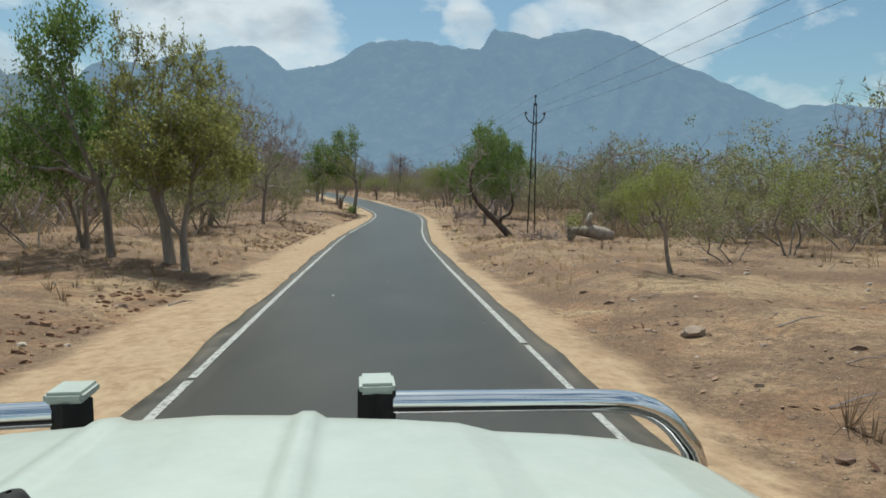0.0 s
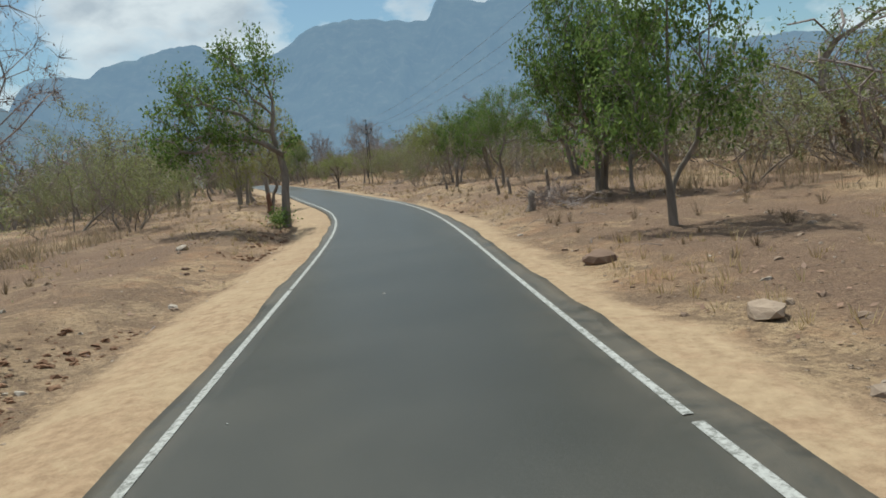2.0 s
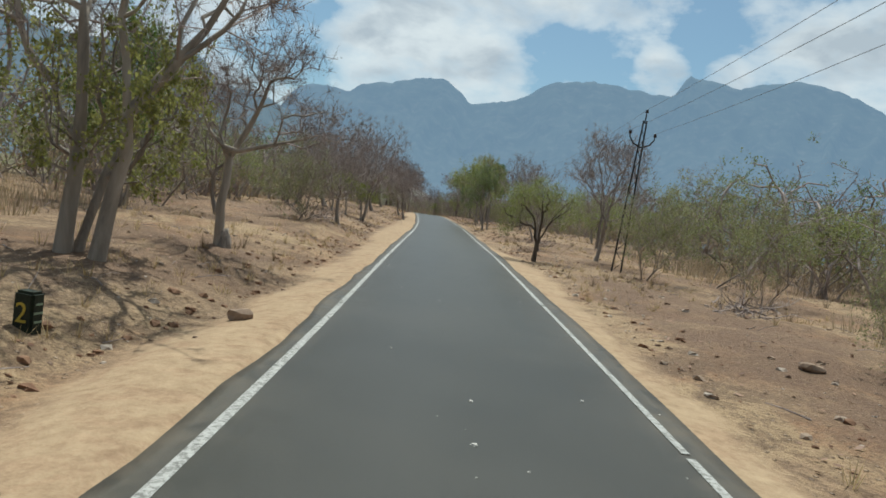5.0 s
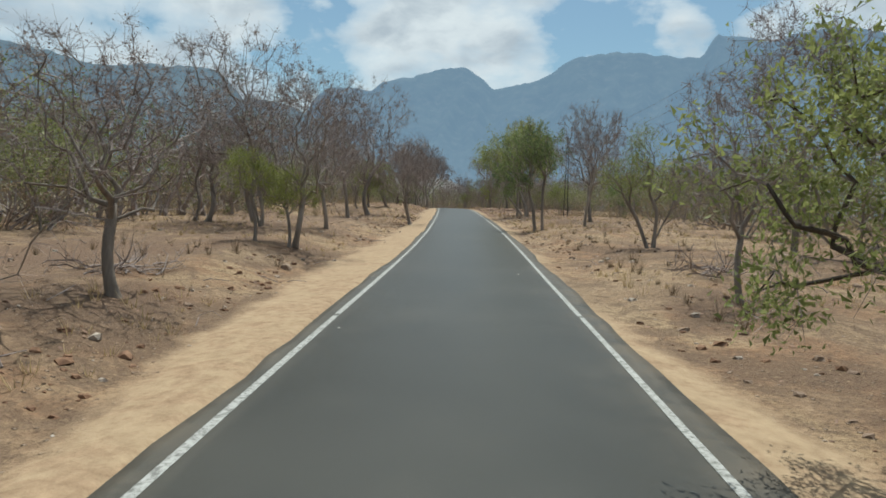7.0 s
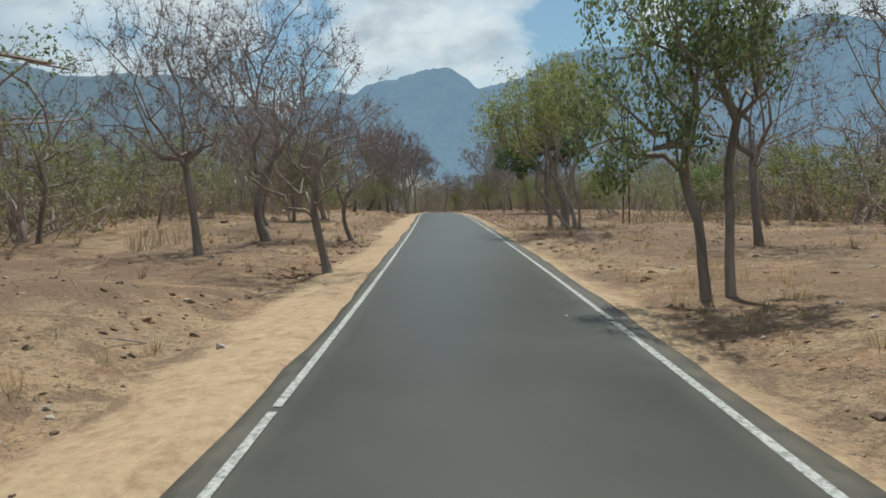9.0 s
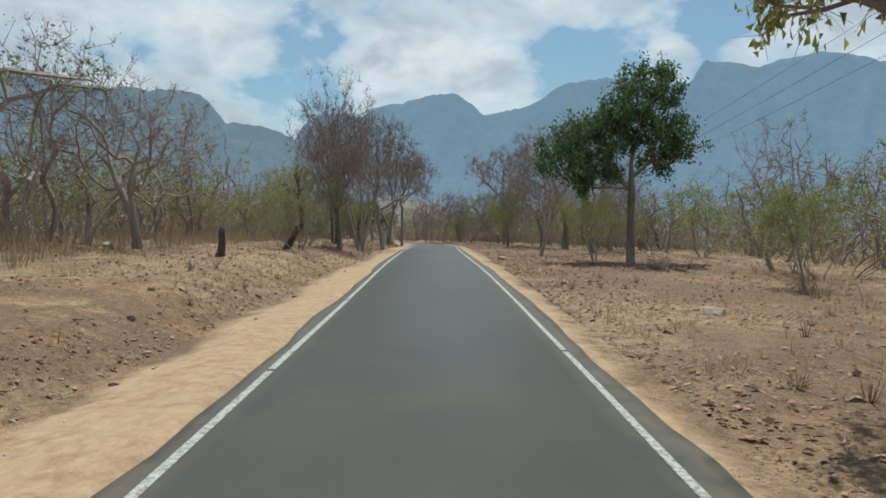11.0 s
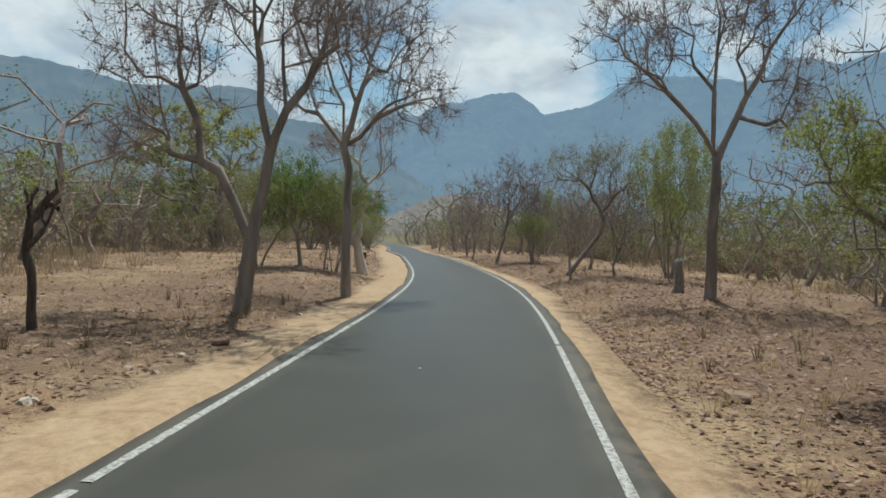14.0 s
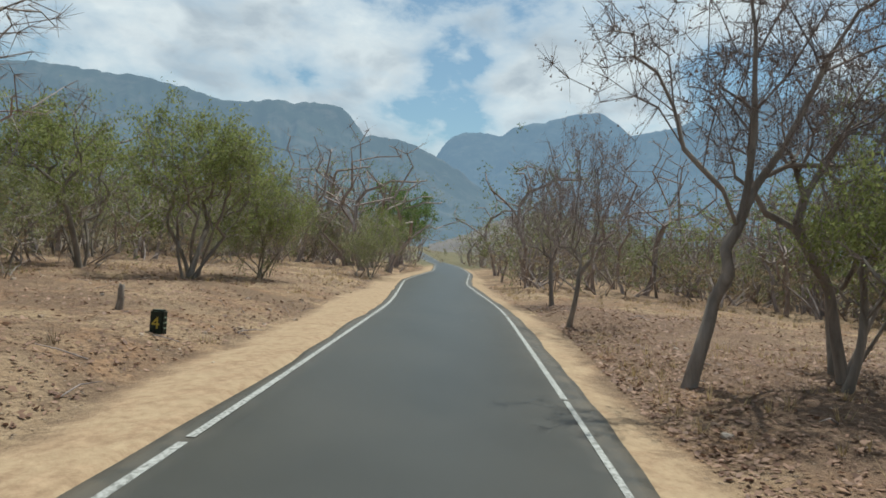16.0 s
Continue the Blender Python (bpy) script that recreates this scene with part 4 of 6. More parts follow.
shaped("W", -13.8, 72.0, 4.9, 3.8, 0.11, [[(0, 0), (-0.05, 0.9), (0.0, 1.8), (0.3, 2.4), (0.65, 3.4), (0.8, 4.2)], [(0.0, 1.8), (-0.4, 2.3), (-0.6, 3.0), (-0.5, 3.8)], [(0.03, 1.9), (0.9, 2.2), (1.7, 2.5)]],
       [(0.6, 3.8, 1.1, 1.1), (-0.5, 3.2, 0.9, 0.9), (1.8, 2.7, 0.9, 0.7)])
shaped("G", 2.6, 38.1, 5.9, 4.2, 0.10, [[(0, 0), (-0.05, 1.0), (0.05, 2.2), (0.1, 3.8)], [(-0.05, 0.6), (0.6, 1.6), (0.9, 2.8)], [(-0.05, 0.8), (-0.6, 1.8), (-0.7, 3.0)]],
       [(0.1, 4.4, 1.2, 1.5), (1.0, 2.9, 1.2, 1.3), (-0.9, 2.6, 1.1, 1.1)], leaves=9500)
shaped("G", 3.6, 46.1, 6.6, 4.6, 0.12, [[(0, 0), (0.05, 1.6), (-0.1, 3.0), (0.0, 4.6)], [(0.03, 1.2), (0.8, 2.4), (1.3, 3.6)]],
       [(-0.3, 4.9, 1.5, 1.7), (1.4, 3.8, 1.4, 1.5), (-1.2, 3.4, 1.0, 1.0), (1.4, 2.3, 1.3, 0.7)], leaves=9500)
shaped("G", -15.8, 108.3, 5.3, 3.3, 0.10, [[(0, 0), (-0.15, 1.2), (-0.3, 2.4), (-0.5, 3.8)], [(0.35, 0.05), (0.3, 1.3), (0.4, 2.6)]],
       [(-0.6, 3.6, 1.3, 1.5), (0.3, 3.9, 1.0, 1.2), (-1.0, 2.4, 1.0, 0.8)], leaves=9000, leaf="LEAF_SAGE")
shaped("L", -10.7, 98.6, 3.8, 2.5, 0.08, [[(0, 0), (-0.35, 0.9), (-0.8, 1.6), (-1.1, 2.1)], [(0.15, 0), (0.2, 1.2), (0.0, 2.2), (-0.2, 3.2)], [(0.2, 0.3), (0.6, 1.2), (0.8, 2.2)]],
       [(-0.3, 3.0, 0.5, 0.75), (-0.3, 2.3, 1.0, 0.5), (-1.0, 2.1, 0.6, 0.5), (0.8, 2.1, 0.6, 0.6)], leaves=7500)
shaped("Y", -20.0, 127.9, 7.8, 4.8, 0.155, [[(0, 0), (-0.05, 1.2), (-0.35, 2.6), (-0.3, 4.0), (-0.1, 5.4)], [(0.12, 0.0), (0.15, 1.4), (0.4, 2.6), (0.6, 4.0), (0.9, 5.2)], [(-0.62, 0.0), (-0.66, 1.5), (-0.5, 2.8), (-0.9, 3.8)]],
       [(-0.4, 6.0, 1.5, 1.6), (1.1, 5.4, 1.3, 1.4), (-1.5, 4.4, 1.1, 1.1)], "BARK_PALE", "big half-bare tree with several stout pale trunks", leaves=7500, points=420, twigs=4200, bare=0.0)
shaped("D", -23.5, 148.0, 8.7, 6.8, 0.21, [[(0, 0), (-0.05, 2.0), (-0.1, 4.2), (0.3, 6.4)], [(-0.1, 3.2), (-1.2, 4.3), (-2.6, 5.0)], [(-0.05, 3.6), (1.2, 4.8), (1.7, 6.0)]],
       [(0.7, 6.9, 1.6, 1.6), (1.3, 5.0, 1.5, 1.3), (-0.9, 5.6, 1.3, 1.2), (-2.7, 4.8, 1.35, 1.3), (-1.7, 3.9, 1.2, 0.8)], leaves=22000)
shaped("T", -38.25, 156.2, 8.6, 6.0, 0.135, [[(0, 0), (-0.12, 1.2), (-0.27, 2.5), (-0.42, 3.8), (-0.4, 4.9), (-1.0, 5.9)], [(-0.4, 4.8), (0.05, 5.6), (0.3, 6.8)], [(-0.15, 2.5), (0.7, 3.1), (1.5, 3.5), (2.6, 4.1)]],
       [(-0.9, 6.7, 1.5, 1.6), (0.8, 6.8, 1.5, 1.5), (2.3, 4.8, 1.3, 1.0), (-2.0, 5.4, 1.0, 0.9)], twigs=6800, points=400)
shaped("K", -40.7, 154.9, 8.9, 5.6, 0.17, [[(0, 0), (0.02, 1.3), (0.0, 2.6), (-0.1, 3.6), (-1.2, 5.6)], [(-0.1, 3.5), (0.75, 5.5), (1.0, 6.8)], [(-0.08, 3.3), (-0.1, 5.0), (0.1, 6.8)]],
       [(-1.3, 6.6, 1.5, 1.6), (0.9, 7.2, 1.6, 1.5), (-0.1, 6.0, 1.8, 1.4)], twigs=6800, points=400)
shaped("W", -37.9, 151.9, 6.6, 4.4, 0.10, [[(0, 0), (-0.3, 1.3), (-0.6, 2.4), (-1.2, 3.4), (-1.5, 4.6)], [(0.22, 0), (0.5, 1.2), (0.8, 2.4), (1.1, 4.0)]],
       [(-1.5, 5.0, 1.3, 1.3), (1.1, 4.9, 1.3, 1.4), (0.0, 5.2, 1.2, 1.2)], label="bare tree with two slender trunks leaning apart", twigs=6800, points=400)
shaped("W", -40.0, 156.6, 6.4, 4.2, 0.10, [[(-0.1, 0), (-0.2, 1.1), (-0.5, 2.2), (-0.9, 3.4)], [(0.1, 0), (0.15, 1.3), (0.5, 2.4), (1.0, 3.6)], [(0.0, 0.6), (0.1, 2.2), (0.0, 4.0)]],
       [(-0.9, 4.4, 1.2, 1.3), (1.0, 4.5, 1.2, 1.4), (0.1, 5.2, 1.3, 1.2)], twigs=6800, points=400)
shaped("B", -28.5, 168.1, 9.8, 8.4, 0.29, [[(0, 0), (0.02, 1.1), (0.0, 2.2), (-0.45, 3.6), (-1.0, 5.1), (-2.3, 7.4)], [(0.0, 2.1), (1.1, 2.9), (1.6, 4.1), (1.35, 5.2), (2.1, 6.5), (1.9, 8.2)], [(-0.45, 3.6), (0.1, 5.0), (-0.1, 7.0)], [(-0.7, 4.2), (-2.2, 5.0), (-3.4, 5.4)]],
       [(-2.4, 7.3, 1.9, 1.9), (0.2, 7.9, 1.9, 1.8), (2.2, 7.4, 2.0, 2.0), (-3.1, 5.3, 1.3, 1.2), (3.3, 5.6, 1.4, 1.2)], twigs=6800, points=440, label="large leafless tree with forked trunk and winding limb")
shaped("B", -42.6, 167.5, 8.0, 6.0, 0.14, [[(0, 0), (0.2, 1.7), (0.45, 3.0), (0.3, 3.8), (0.1, 5.2)], [(0.42, 2.9), (0.75, 3.7), (1.3, 4.6), (1.6, 5.8)], [(0.1, 1.4), (-0.5, 2.6), (-1.4, 2.9), (-2.3, 2.8)], [(-0.12, 0), (-0.1, 1.2), (-0.2, 2.4)]],
       [(0.0, 6.2, 1.7, 1.6), (1.5, 6.0, 1.5, 1.6), (-1.7, 5.0, 1.4, 1.3), (-2.0, 3.3, 1.0, 0.7)], twigs=7000, points=420)
shaped("K", -43.05, 171.85, 8.6, 5.2, 0.14, [[(0, 0), (-0.02, 1.3), (-0.05, 2.6), (-0.2, 3.8), (0.1, 4.8), (-0.7, 6.9)], [(0.1, 4.7), (0.9, 7.0)], [(-0.15, 3.6), (0.6, 4.5), (1.6, 5.0)]],
       [(-0.7, 7.0, 1.3, 1.4), (1.0, 7.0, 1.4, 1.4), (1.7, 5.0, 1.1, 0.9), (-1.4, 5.4, 1.0, 0.9)], "BARK_GREY", twigs=6800, points=400)
shaped("W", -46.96, 179.5, 6.7, 4.6, 0.115, [[(0, 0), (-0.2, 0.77), (-0.32, 1.45), (-0.18, 1.8), (-0.17, 2.45), (-0.22, 3.2), (-0.23, 3.8), (-0.3, 4.3), (-0.05, 5.2), (0.2, 5.9)], [(-0.32, 1.45), (-0.62, 1.75)], [(-0.3, 4.3), (-1.0, 4.7), (-1.9, 5.2)], [(-0.28, 4.1), (0.3, 4.6), (0.8, 4.5)]],
       [(0.2, 5.8, 1.1, 0.9), (-1.1, 5.2, 1.2, 0.8), (0.8, 4.6, 0.6, 0.5), (-1.8, 5.0, 0.7, 0.5)], "BARK_WHITE", points=280, twigs=3000, swell=0.9, label="bare tree with swollen whitish peeling trunk")
shaped("W", -34.7, 175.4, 8.8, 6.4, 0.16, [[(0, 0), (-0.05, 1.7), (-0.05, 3.5), (-0.6, 4.4), (-1.3, 5.1), (-2.4, 6.0)], [(-0.05, 3.4), (0.4, 4.6), (0.9, 5.6), (1.2, 7.0)], [(-0.1, 3.3), (-0.2, 5.2), (-0.1, 7.0)]],
       [(-2.3, 6.4, 1.5, 1.5), (-0.3, 7.3, 1.6, 1.5), (1.4, 7.0, 1.5, 1.6), (1.9, 5.0, 1.0, 1.0)], "BARK_GREY", twigs=7000, points=420)
shaped("O", -39.6, 181.8, 5.3, 4.0, 0.10, [[(0, 0), (0.55, 0.85), (1.25, 1.8), (1.2, 2.5), (1.6, 3.0), (1.5, 3.8), (1.7, 4.7)], [(1.25, 2.6), (0.7, 3.3), (0.1, 3.8)], [(1.6, 3.0), (2.2, 3.6)]],
       [(1.5, 4.4, 1.0, 0.9), (0.1, 4.1, 1.1, 0.8), (2.1, 3.7, 0.8, 0.7)], label="crooked leaning tree with winding trunk and thin foliage", bare=0.0, leaves=5000)
shaped("B", -45.9, 192.9, 6.4, 4.8, 0.11, [[(0, 0), (0.2, 0.9), (0.4, 1.6), (0.5, 2.2), (-0.3, 3.2), (-0.7, 4.2)], [(0.5, 2.2), (1.0, 3.3), (1.5, 4.6)], [(0.45, 2.0), (0.6, 3.4), (0.5, 4.8)]],
       [(-0.6, 4.4, 1.2, 1.2), (1.6, 4.7, 1.3, 1.4), (0.5, 5.1, 1.2, 1.2), (2.3, 3.4, 0.9, 0.8)], points=380, twigs=5200, leaves=2600)
shaped("B", -44.1, 194.2, 5.0, 3.4, 0.09, [[(0, 0), (-0.25, 1.3), (-0.8, 2.1), (-1.4, 2.6), (-1.5, 3.6)], [(-0.8, 2.1), (-0.5, 3.0), (0.1, 3.8)]],
       [(-1.4, 3.7, 1.0, 1.0), (0.0, 3.9, 1.1, 0.9)], twigs=3600)
shaped("N", -35.7, 141.0, 3.8, 1.6, 0.11, [[(0, 0), (0.4, 0.8), (0.6, 1.1), (0.45, 2.3), (0.3, 2.9), (0.55, 3.7)], [(0.6, 1.1), (1.0, 1.6)], [(0.4, 2.6), (0.0, 3.2)]], [(0.5, 3.2, 0.5, 0.5), (0.2, 2.4, 0.6, 0.5)], points=12, twigs=90)
shaped("N", -43.8, 164.5, 2.3, 0.9, 0.08, [[(0, 0), (0.05, 0.6), (-0.05, 1.2), (0.2, 1.6), (0.25, 2.1)], [(0.05, 0.55), (0.25, 0.7)], [(-0.05, 1.2), (-0.2, 1.9)]], [(0.15, 2.0, 0.3, 0.25)], points=12, twigs=20)
shaped("N", -22.3, 71.7, 2.6, 1.2, 0.09, [[(0, 0), (0.0, 0.9), (-0.1, 1.5), (-0.4, 2.2)], [(0.0, 1.3), (0.3, 2.3)]], [(-0.3, 2.2, 0.4, 0.3), (0.3, 2.2, 0.4, 0.3)], points=18, twigs=40)
tree("B", -10.3, 27.7, 6.2, 4.8)
tree("S", -10.7, 16.4, 4.6, 3.5)
tree("U", 4.5, 12.1, 2.1, 1.6)
tree("S", 6.9, 14.8, 2.3, 3.1)
tree("S", 12.4, 19.0, 3.5, 3.9)
tree("S", 19.1, 34.0, 4.3, 5.1)
tree("S", -9.9, 28.2, 4.0, 3.1)
tree("B", -15.7, 44.7, 10.0, 6.7)
tree("S", -12.2, 35.2, 4.6, 3.5)
tree("S", -17.7, 55.6, 5.8, 5.0)
tree("S", -13.7, 52.2, 5.2, 4.5)
tree("S", 7.2, 30.4, 4.0, 3.1)
tree("G", 8.1, 29.8, 3.3, 1.7)
tree("S", 7.7, 27.3, 2.7, 2.2)
tree("S", -15.2, 54.6, 2.8, 2.2)
tree("S", -21.1, 60.4, 3.4, 2.6)
tree("S", -18.0, 53.3, 2.8, 2.2)
tree("S", -14.9, 59.6, 3.1, 2.4)
tree("G", 5.8, 56.7, 5.5, 5.1)
tree("G", 3.9, 46.7, 6.7, 4.3)
tree("L", 0.5, 68.9, 5.1, 4.1)
tree("G", 4.2, 44.6, 4.1, 2.5)
tree("S", -22.1, 80.0, 5.7, 4.4)
tree("G", 0.9, 66.6, 5.0, 3.2)
tree("G", 3.1, 68.6, 5.2, 3.9)
tree("S", -1.9, 71.1, 2.0, 1.6)
tree("S", -5.0, 82.6, 3.4, 2.6)
shaped("L", -8.8, 83.6, 3.3, 3.0, 0.10, [[(0, 0), (0.05, 0.7), (-0.1, 1.2), (-0.6, 2.0)], [(0.0, 0.7), (0.35, 1.4), (0.8, 2.1)], [(0.05, 0.8), (0.1, 1.7), (0.1, 2.6)]],
       [(-0.7, 2.1, 0.9, 0.7), (0.7, 2.1, 0.9, 0.7), (0.0, 2.5, 0.9, 0.6), (-0.9, 1.4, 0.6, 0.4)], "BARK_DARK", leaves=11000, label="dense olive-green thorn tree with short dark trunk")
shaped("B", -6.95, 97.9, 7.0, 4.9, 0.10, [[(0, 0), (0.0, 1.4), (0.05, 2.8), (-0.3, 4.2), (-0.6, 5.6)], [(0.05, 2.6), (0.7, 3.8), (1.1, 5.2)], [(0.03, 2.4), (-0.8, 3.4), (-1.6, 4.3)]],
       [(-0.5, 5.6, 1.3, 1.2), (1.0, 5.2, 1.3, 1.2), (-1.5, 4.4, 1.0, 0.9), (1.5, 4.0, 0.9, 0.8)], "BARK_GREY", points=380, twigs=5200, label="round-headed bare tree with purplish twigs above green scrub")
tree("S", -1.9, 80.3, 3.3, 2.5)
tree("G", -20.7, 76.9, 6.1, 3.2)
tree("B", -18.7, 78.9, 4.9, 3.2)
tree("S", -2.8, 83.4, 3.8, 3.3)
tree("Y", -13.6, 68.3, 4.1, 3.1)
tree("S", -18.0, 83.7, 3.1, 3.0)
tree("B", -17.4, 85.4, 3.7, 3.6)
tree("U", -19.7, 93.3, 2.1, 1.6)
tree("U", -20.4, 92.8, 2.4, 1.6)
tree("B", -21.9, 99.3, 5.0, 3.3)
tree("B", -24.6, 98.9, 7.0, 6.2)
tree("B", -26.8, 98.9, 4.2, 4.7)
tree("B", -27.7, 112.4, 7.8, 4.7)
tree("B", -28.3, 116.5, 9.1, 6.0)
tree("B", -26.2, 118.5, 5.0, 3.4)
tree("U", -30.7, 124.9, 3.6, 2.6)
tree("B", -13.9, 115.6, 6.9, 4.5)
tree("L", -7.3, 104.7, 3.2, 3.6)
tree("B", -9.3, 89.4, 3.8, 2.3)
tree("W", -23.6, 97.7, 4.9, 2.9)
tree("W", -13.5, 108.1, 5.6, 3.3)
tree("B", -31.5, 121.5, 4.6, 2.8)
tree("L", -19.0, 122.8, 6.6, 5.6)
tree("G", -13.2, 137.9, 3.3, 3.3)
tree("U", -32.0, 124.5, 3.6, 2.5)
tree("W", -39.5, 137.9, 6.9, 6.4)
tree("B", -43.5, 137.7, 8.6, 6.1)
tree("S", -35.0, 140.6, 3.2, 2.5)
tree("B", -36.5, 147.1, 6.3, 3.8)
tree("L", -18.9, 139.5, 3.3, 2.1)
tree("S", -16.6, 143.7, 3.8, 3.2)
tree("L", -25.0, 148.7, 3.4, 2.4)
tree("B", -25.6, 156.9, 7.9, 4.7)
tree("S", -37.4, 145.6, 3.3, 2.5)
tree("K", -41.4, 155.7, 7.1, 4.2)
tree("B", -32.3, 165.6, 6.3, 3.8)
tree("B", -29.8, 165.1, 6.3, 6.7)
tree("S", -31.4, 171.0, 4.0, 3.3)
tree("U", -32.5, 166.7, 3.1, 2.2, -0.30)
tree("L", -36.1, 184.5, 6.0, 3.1)
tree("L", -30.9, 176.4, 5.0, 3.1)
tree("B", -39.1, 180.2, 3.1, 2.1)
tree("L", -49.2, 176.1, 4.2, 2.9)
tree("L", -71.6, 190.9, 4.8, 5.1)
tree("B", -37.9, 182.5, 3.6, 2.2)
tree("L", -36.0, 182.1, 5.2, 2.9)
tree("B", -44.1, 193.7, 3.9, 2.5)
tree("G", -48.3, 177.3, 4.1, 2.9)
tree("B", -47.7, 177.9, 2.6, 1.6)
tree("L", -62.2, 198.0, 5.8, 4.4)
tree("S", -62.3, 201.3, 4.2, 3.2)
tree("L", -43.5, 191.9, 3.3, 2.5)
tree("G", -75.8, 229.4, 7.5, 5.6)
tree("B", -40.3, 191.2, 5.8, 3.9)
tree("B", -49.6, 199.1, 5.4, 2.8)
tree("B", -52.0, 204.5, 5.0, 3.4)
tree("Y", -63.1, 189.3, 8.9, 11.2)
tree("L", -61.6, 197.3, 5.4, 5.5)
tree("L", -61.9, 200.6, 3.7, 2.9)
tree("L", -65.3, 196.0, 6.1, 5.4, variant=1)
tree("S", -64.6, 210.2, 3.2, 3.5)
tree("G", -82.8, 240.9, 8.5, 6.4)
tree("L", -72.4, 199.1, 7.3, 4.5)
tree("L", -71.1, 199.8, 6.0, 4.4)
tree("L", -65.2, 212.0, 3.7, 3.2)
tree("B", -6.7, 87.0, 5.4, 3.4)
tree("K", -20.4, 76.4, 7.0, 3.6)
tree("R", -17.7, 82.6, 3.3, 2.8)
tree("B", -19.7, 93.6, 4.9, 3.6)
tree("B", -23.1, 110.8, 4.9, 4.2)
shaped("L", 2.0, 55.7, 4.6, 3.0, 0.09, [[(0, 0), (0.05, 0.7), (-0.1, 1.3), (0.3, 2.2), (0.5, 3.2)], [(0.05, 0.6), (-0.4, 1.4), (-0.6, 2.4)]],
       [(0.4, 3.5, 1.3, 1.05), (-0.8, 3.0, 1.1, 1.0), (1.2, 2.5, 1.0, 0.8)], leaves=15000, leaf="LEAF_FRESH")
tree("G", -9.5, 16.6, 4.4, 3.0)
tree("L", -11.0, 19.0, 3.4, 3.0)
tree("S", -8.8, 21.5, 3.2, 3.2)
tree("L", -9.4, 24.2, 3.0, 3.0)
tree("S", -10.8, 23.0, 3.5, 3.2)
tree("B", -8.6, 30.0, 5.6, 3.8)
tree("S", -8.9, 33.0, 3.0, 2.8)
tree("L", 9.4, 16.8, 2.8, 3.0)
tree("S", 10.2, 21.4, 3.0, 3.2)
tree("L", 8.0, 24.0, 2.6, 2.8)
tree("R", 2.4, 60.6, 2.6, 2.8)
tree("R", 1.2, 63.4, 2.7, 2.8)
tree("R", 3.4, 57.8, 2.5, 2.6)
tree("S", 4.6, 61.5, 3.0, 3.0)
tree("R", -0.9, 70.1, 3.4, 2.8)
tree("R", 0.3, 69.2, 3.0, 2.4)
tree("R", -0.6, 67.9, 3.0, 2.6)
tree("R", -1.8, 69.8, 3.1, 2.6)
tree("L", -32.3, 124.7, 3.5, 2.5)
tree("L", -30.3, 124.4, 3.1, 2.3)
tree("B", -36.8, 147.5, 8.6, 4.4)
tree("W", -28.0, 152.6, 6.0, 3.8)
tree("W", -24.9, 160.4, 5.4, 3.9)
tree("L", -44.1, 194.8, 4.3, 3.1)
tree("L", -47.0, 177.5, 4.1, 2.2)


# ---------------------------------------------------------------- scrub behind the roadside


def build_scrub():
    """Single shrubs and thin trees between the verge and the woods."""
    rng = np.random.default_rng(12)
    for side in (-1, 1):
        y = -6.0
        while y < 250:
            off = side * (10.5 + 13 * rng.random() ** 1.2)
            x = float(road_x(y)) + off / float(road_cos(y))
            pick = rng.random()
            h = rng.uniform(2.6, 4.9)
            if pick < 0.55:
                tree("S", x, y, h, h * rng.uniform(0.95, 1.3), variant=20 + int(rng.integers(0, 4)), group="background scrub")
            elif pick < 0.68:
                tree("R", x, y, h * 0.8, h * 0.9, variant=20 + int(rng.integers(0, 2)), group="background scrub")
            elif pick < 0.84:
                tree("L", x, y, h, h * rng.uniform(0.9, 1.2), variant=20 + int(rng.integers(0, 3)), group="background scrub")
            else:
                tree("B", x, y, h * 1.4, h * 1.0, variant=20 + int(rng.integers(0, 3)), group="background scrub")
            y += rng.uniform(1.7, 3.4)


def woods_templates(rng):
    """Light versions of the plants for the far woods: wood and twigs, then leaf places."""
    made = []
    for kind, seed in (("S", 1), ("S", 2), ("S", 3), ("L", 4), ("G", 5), ("B", 6), ("B", 7), ("R", 8), ("Y", 9)):
        wv, wf, sv, sf, tv, tf, spots = grow(kind, 500 + seed, True, 0.0, 0.10)
        many = min(len(tf), 110 if kind in "BR" else 45)
        tq = tv[tf[rng.permutation(len(tf))[:many]]].reshape(-1, 4, 3)
        mid = tq.mean(1, keepdims=True)
        tq = mid + (tq - mid) * 1.5
        made.append((kind, joined([(wv, wf)] + ([(sv, sf)] if kind in "BR" else []) + [(tq.reshape(-1, 3), np.arange(len(tq) * 4).reshape(-1, 4))]), spots))
    return made


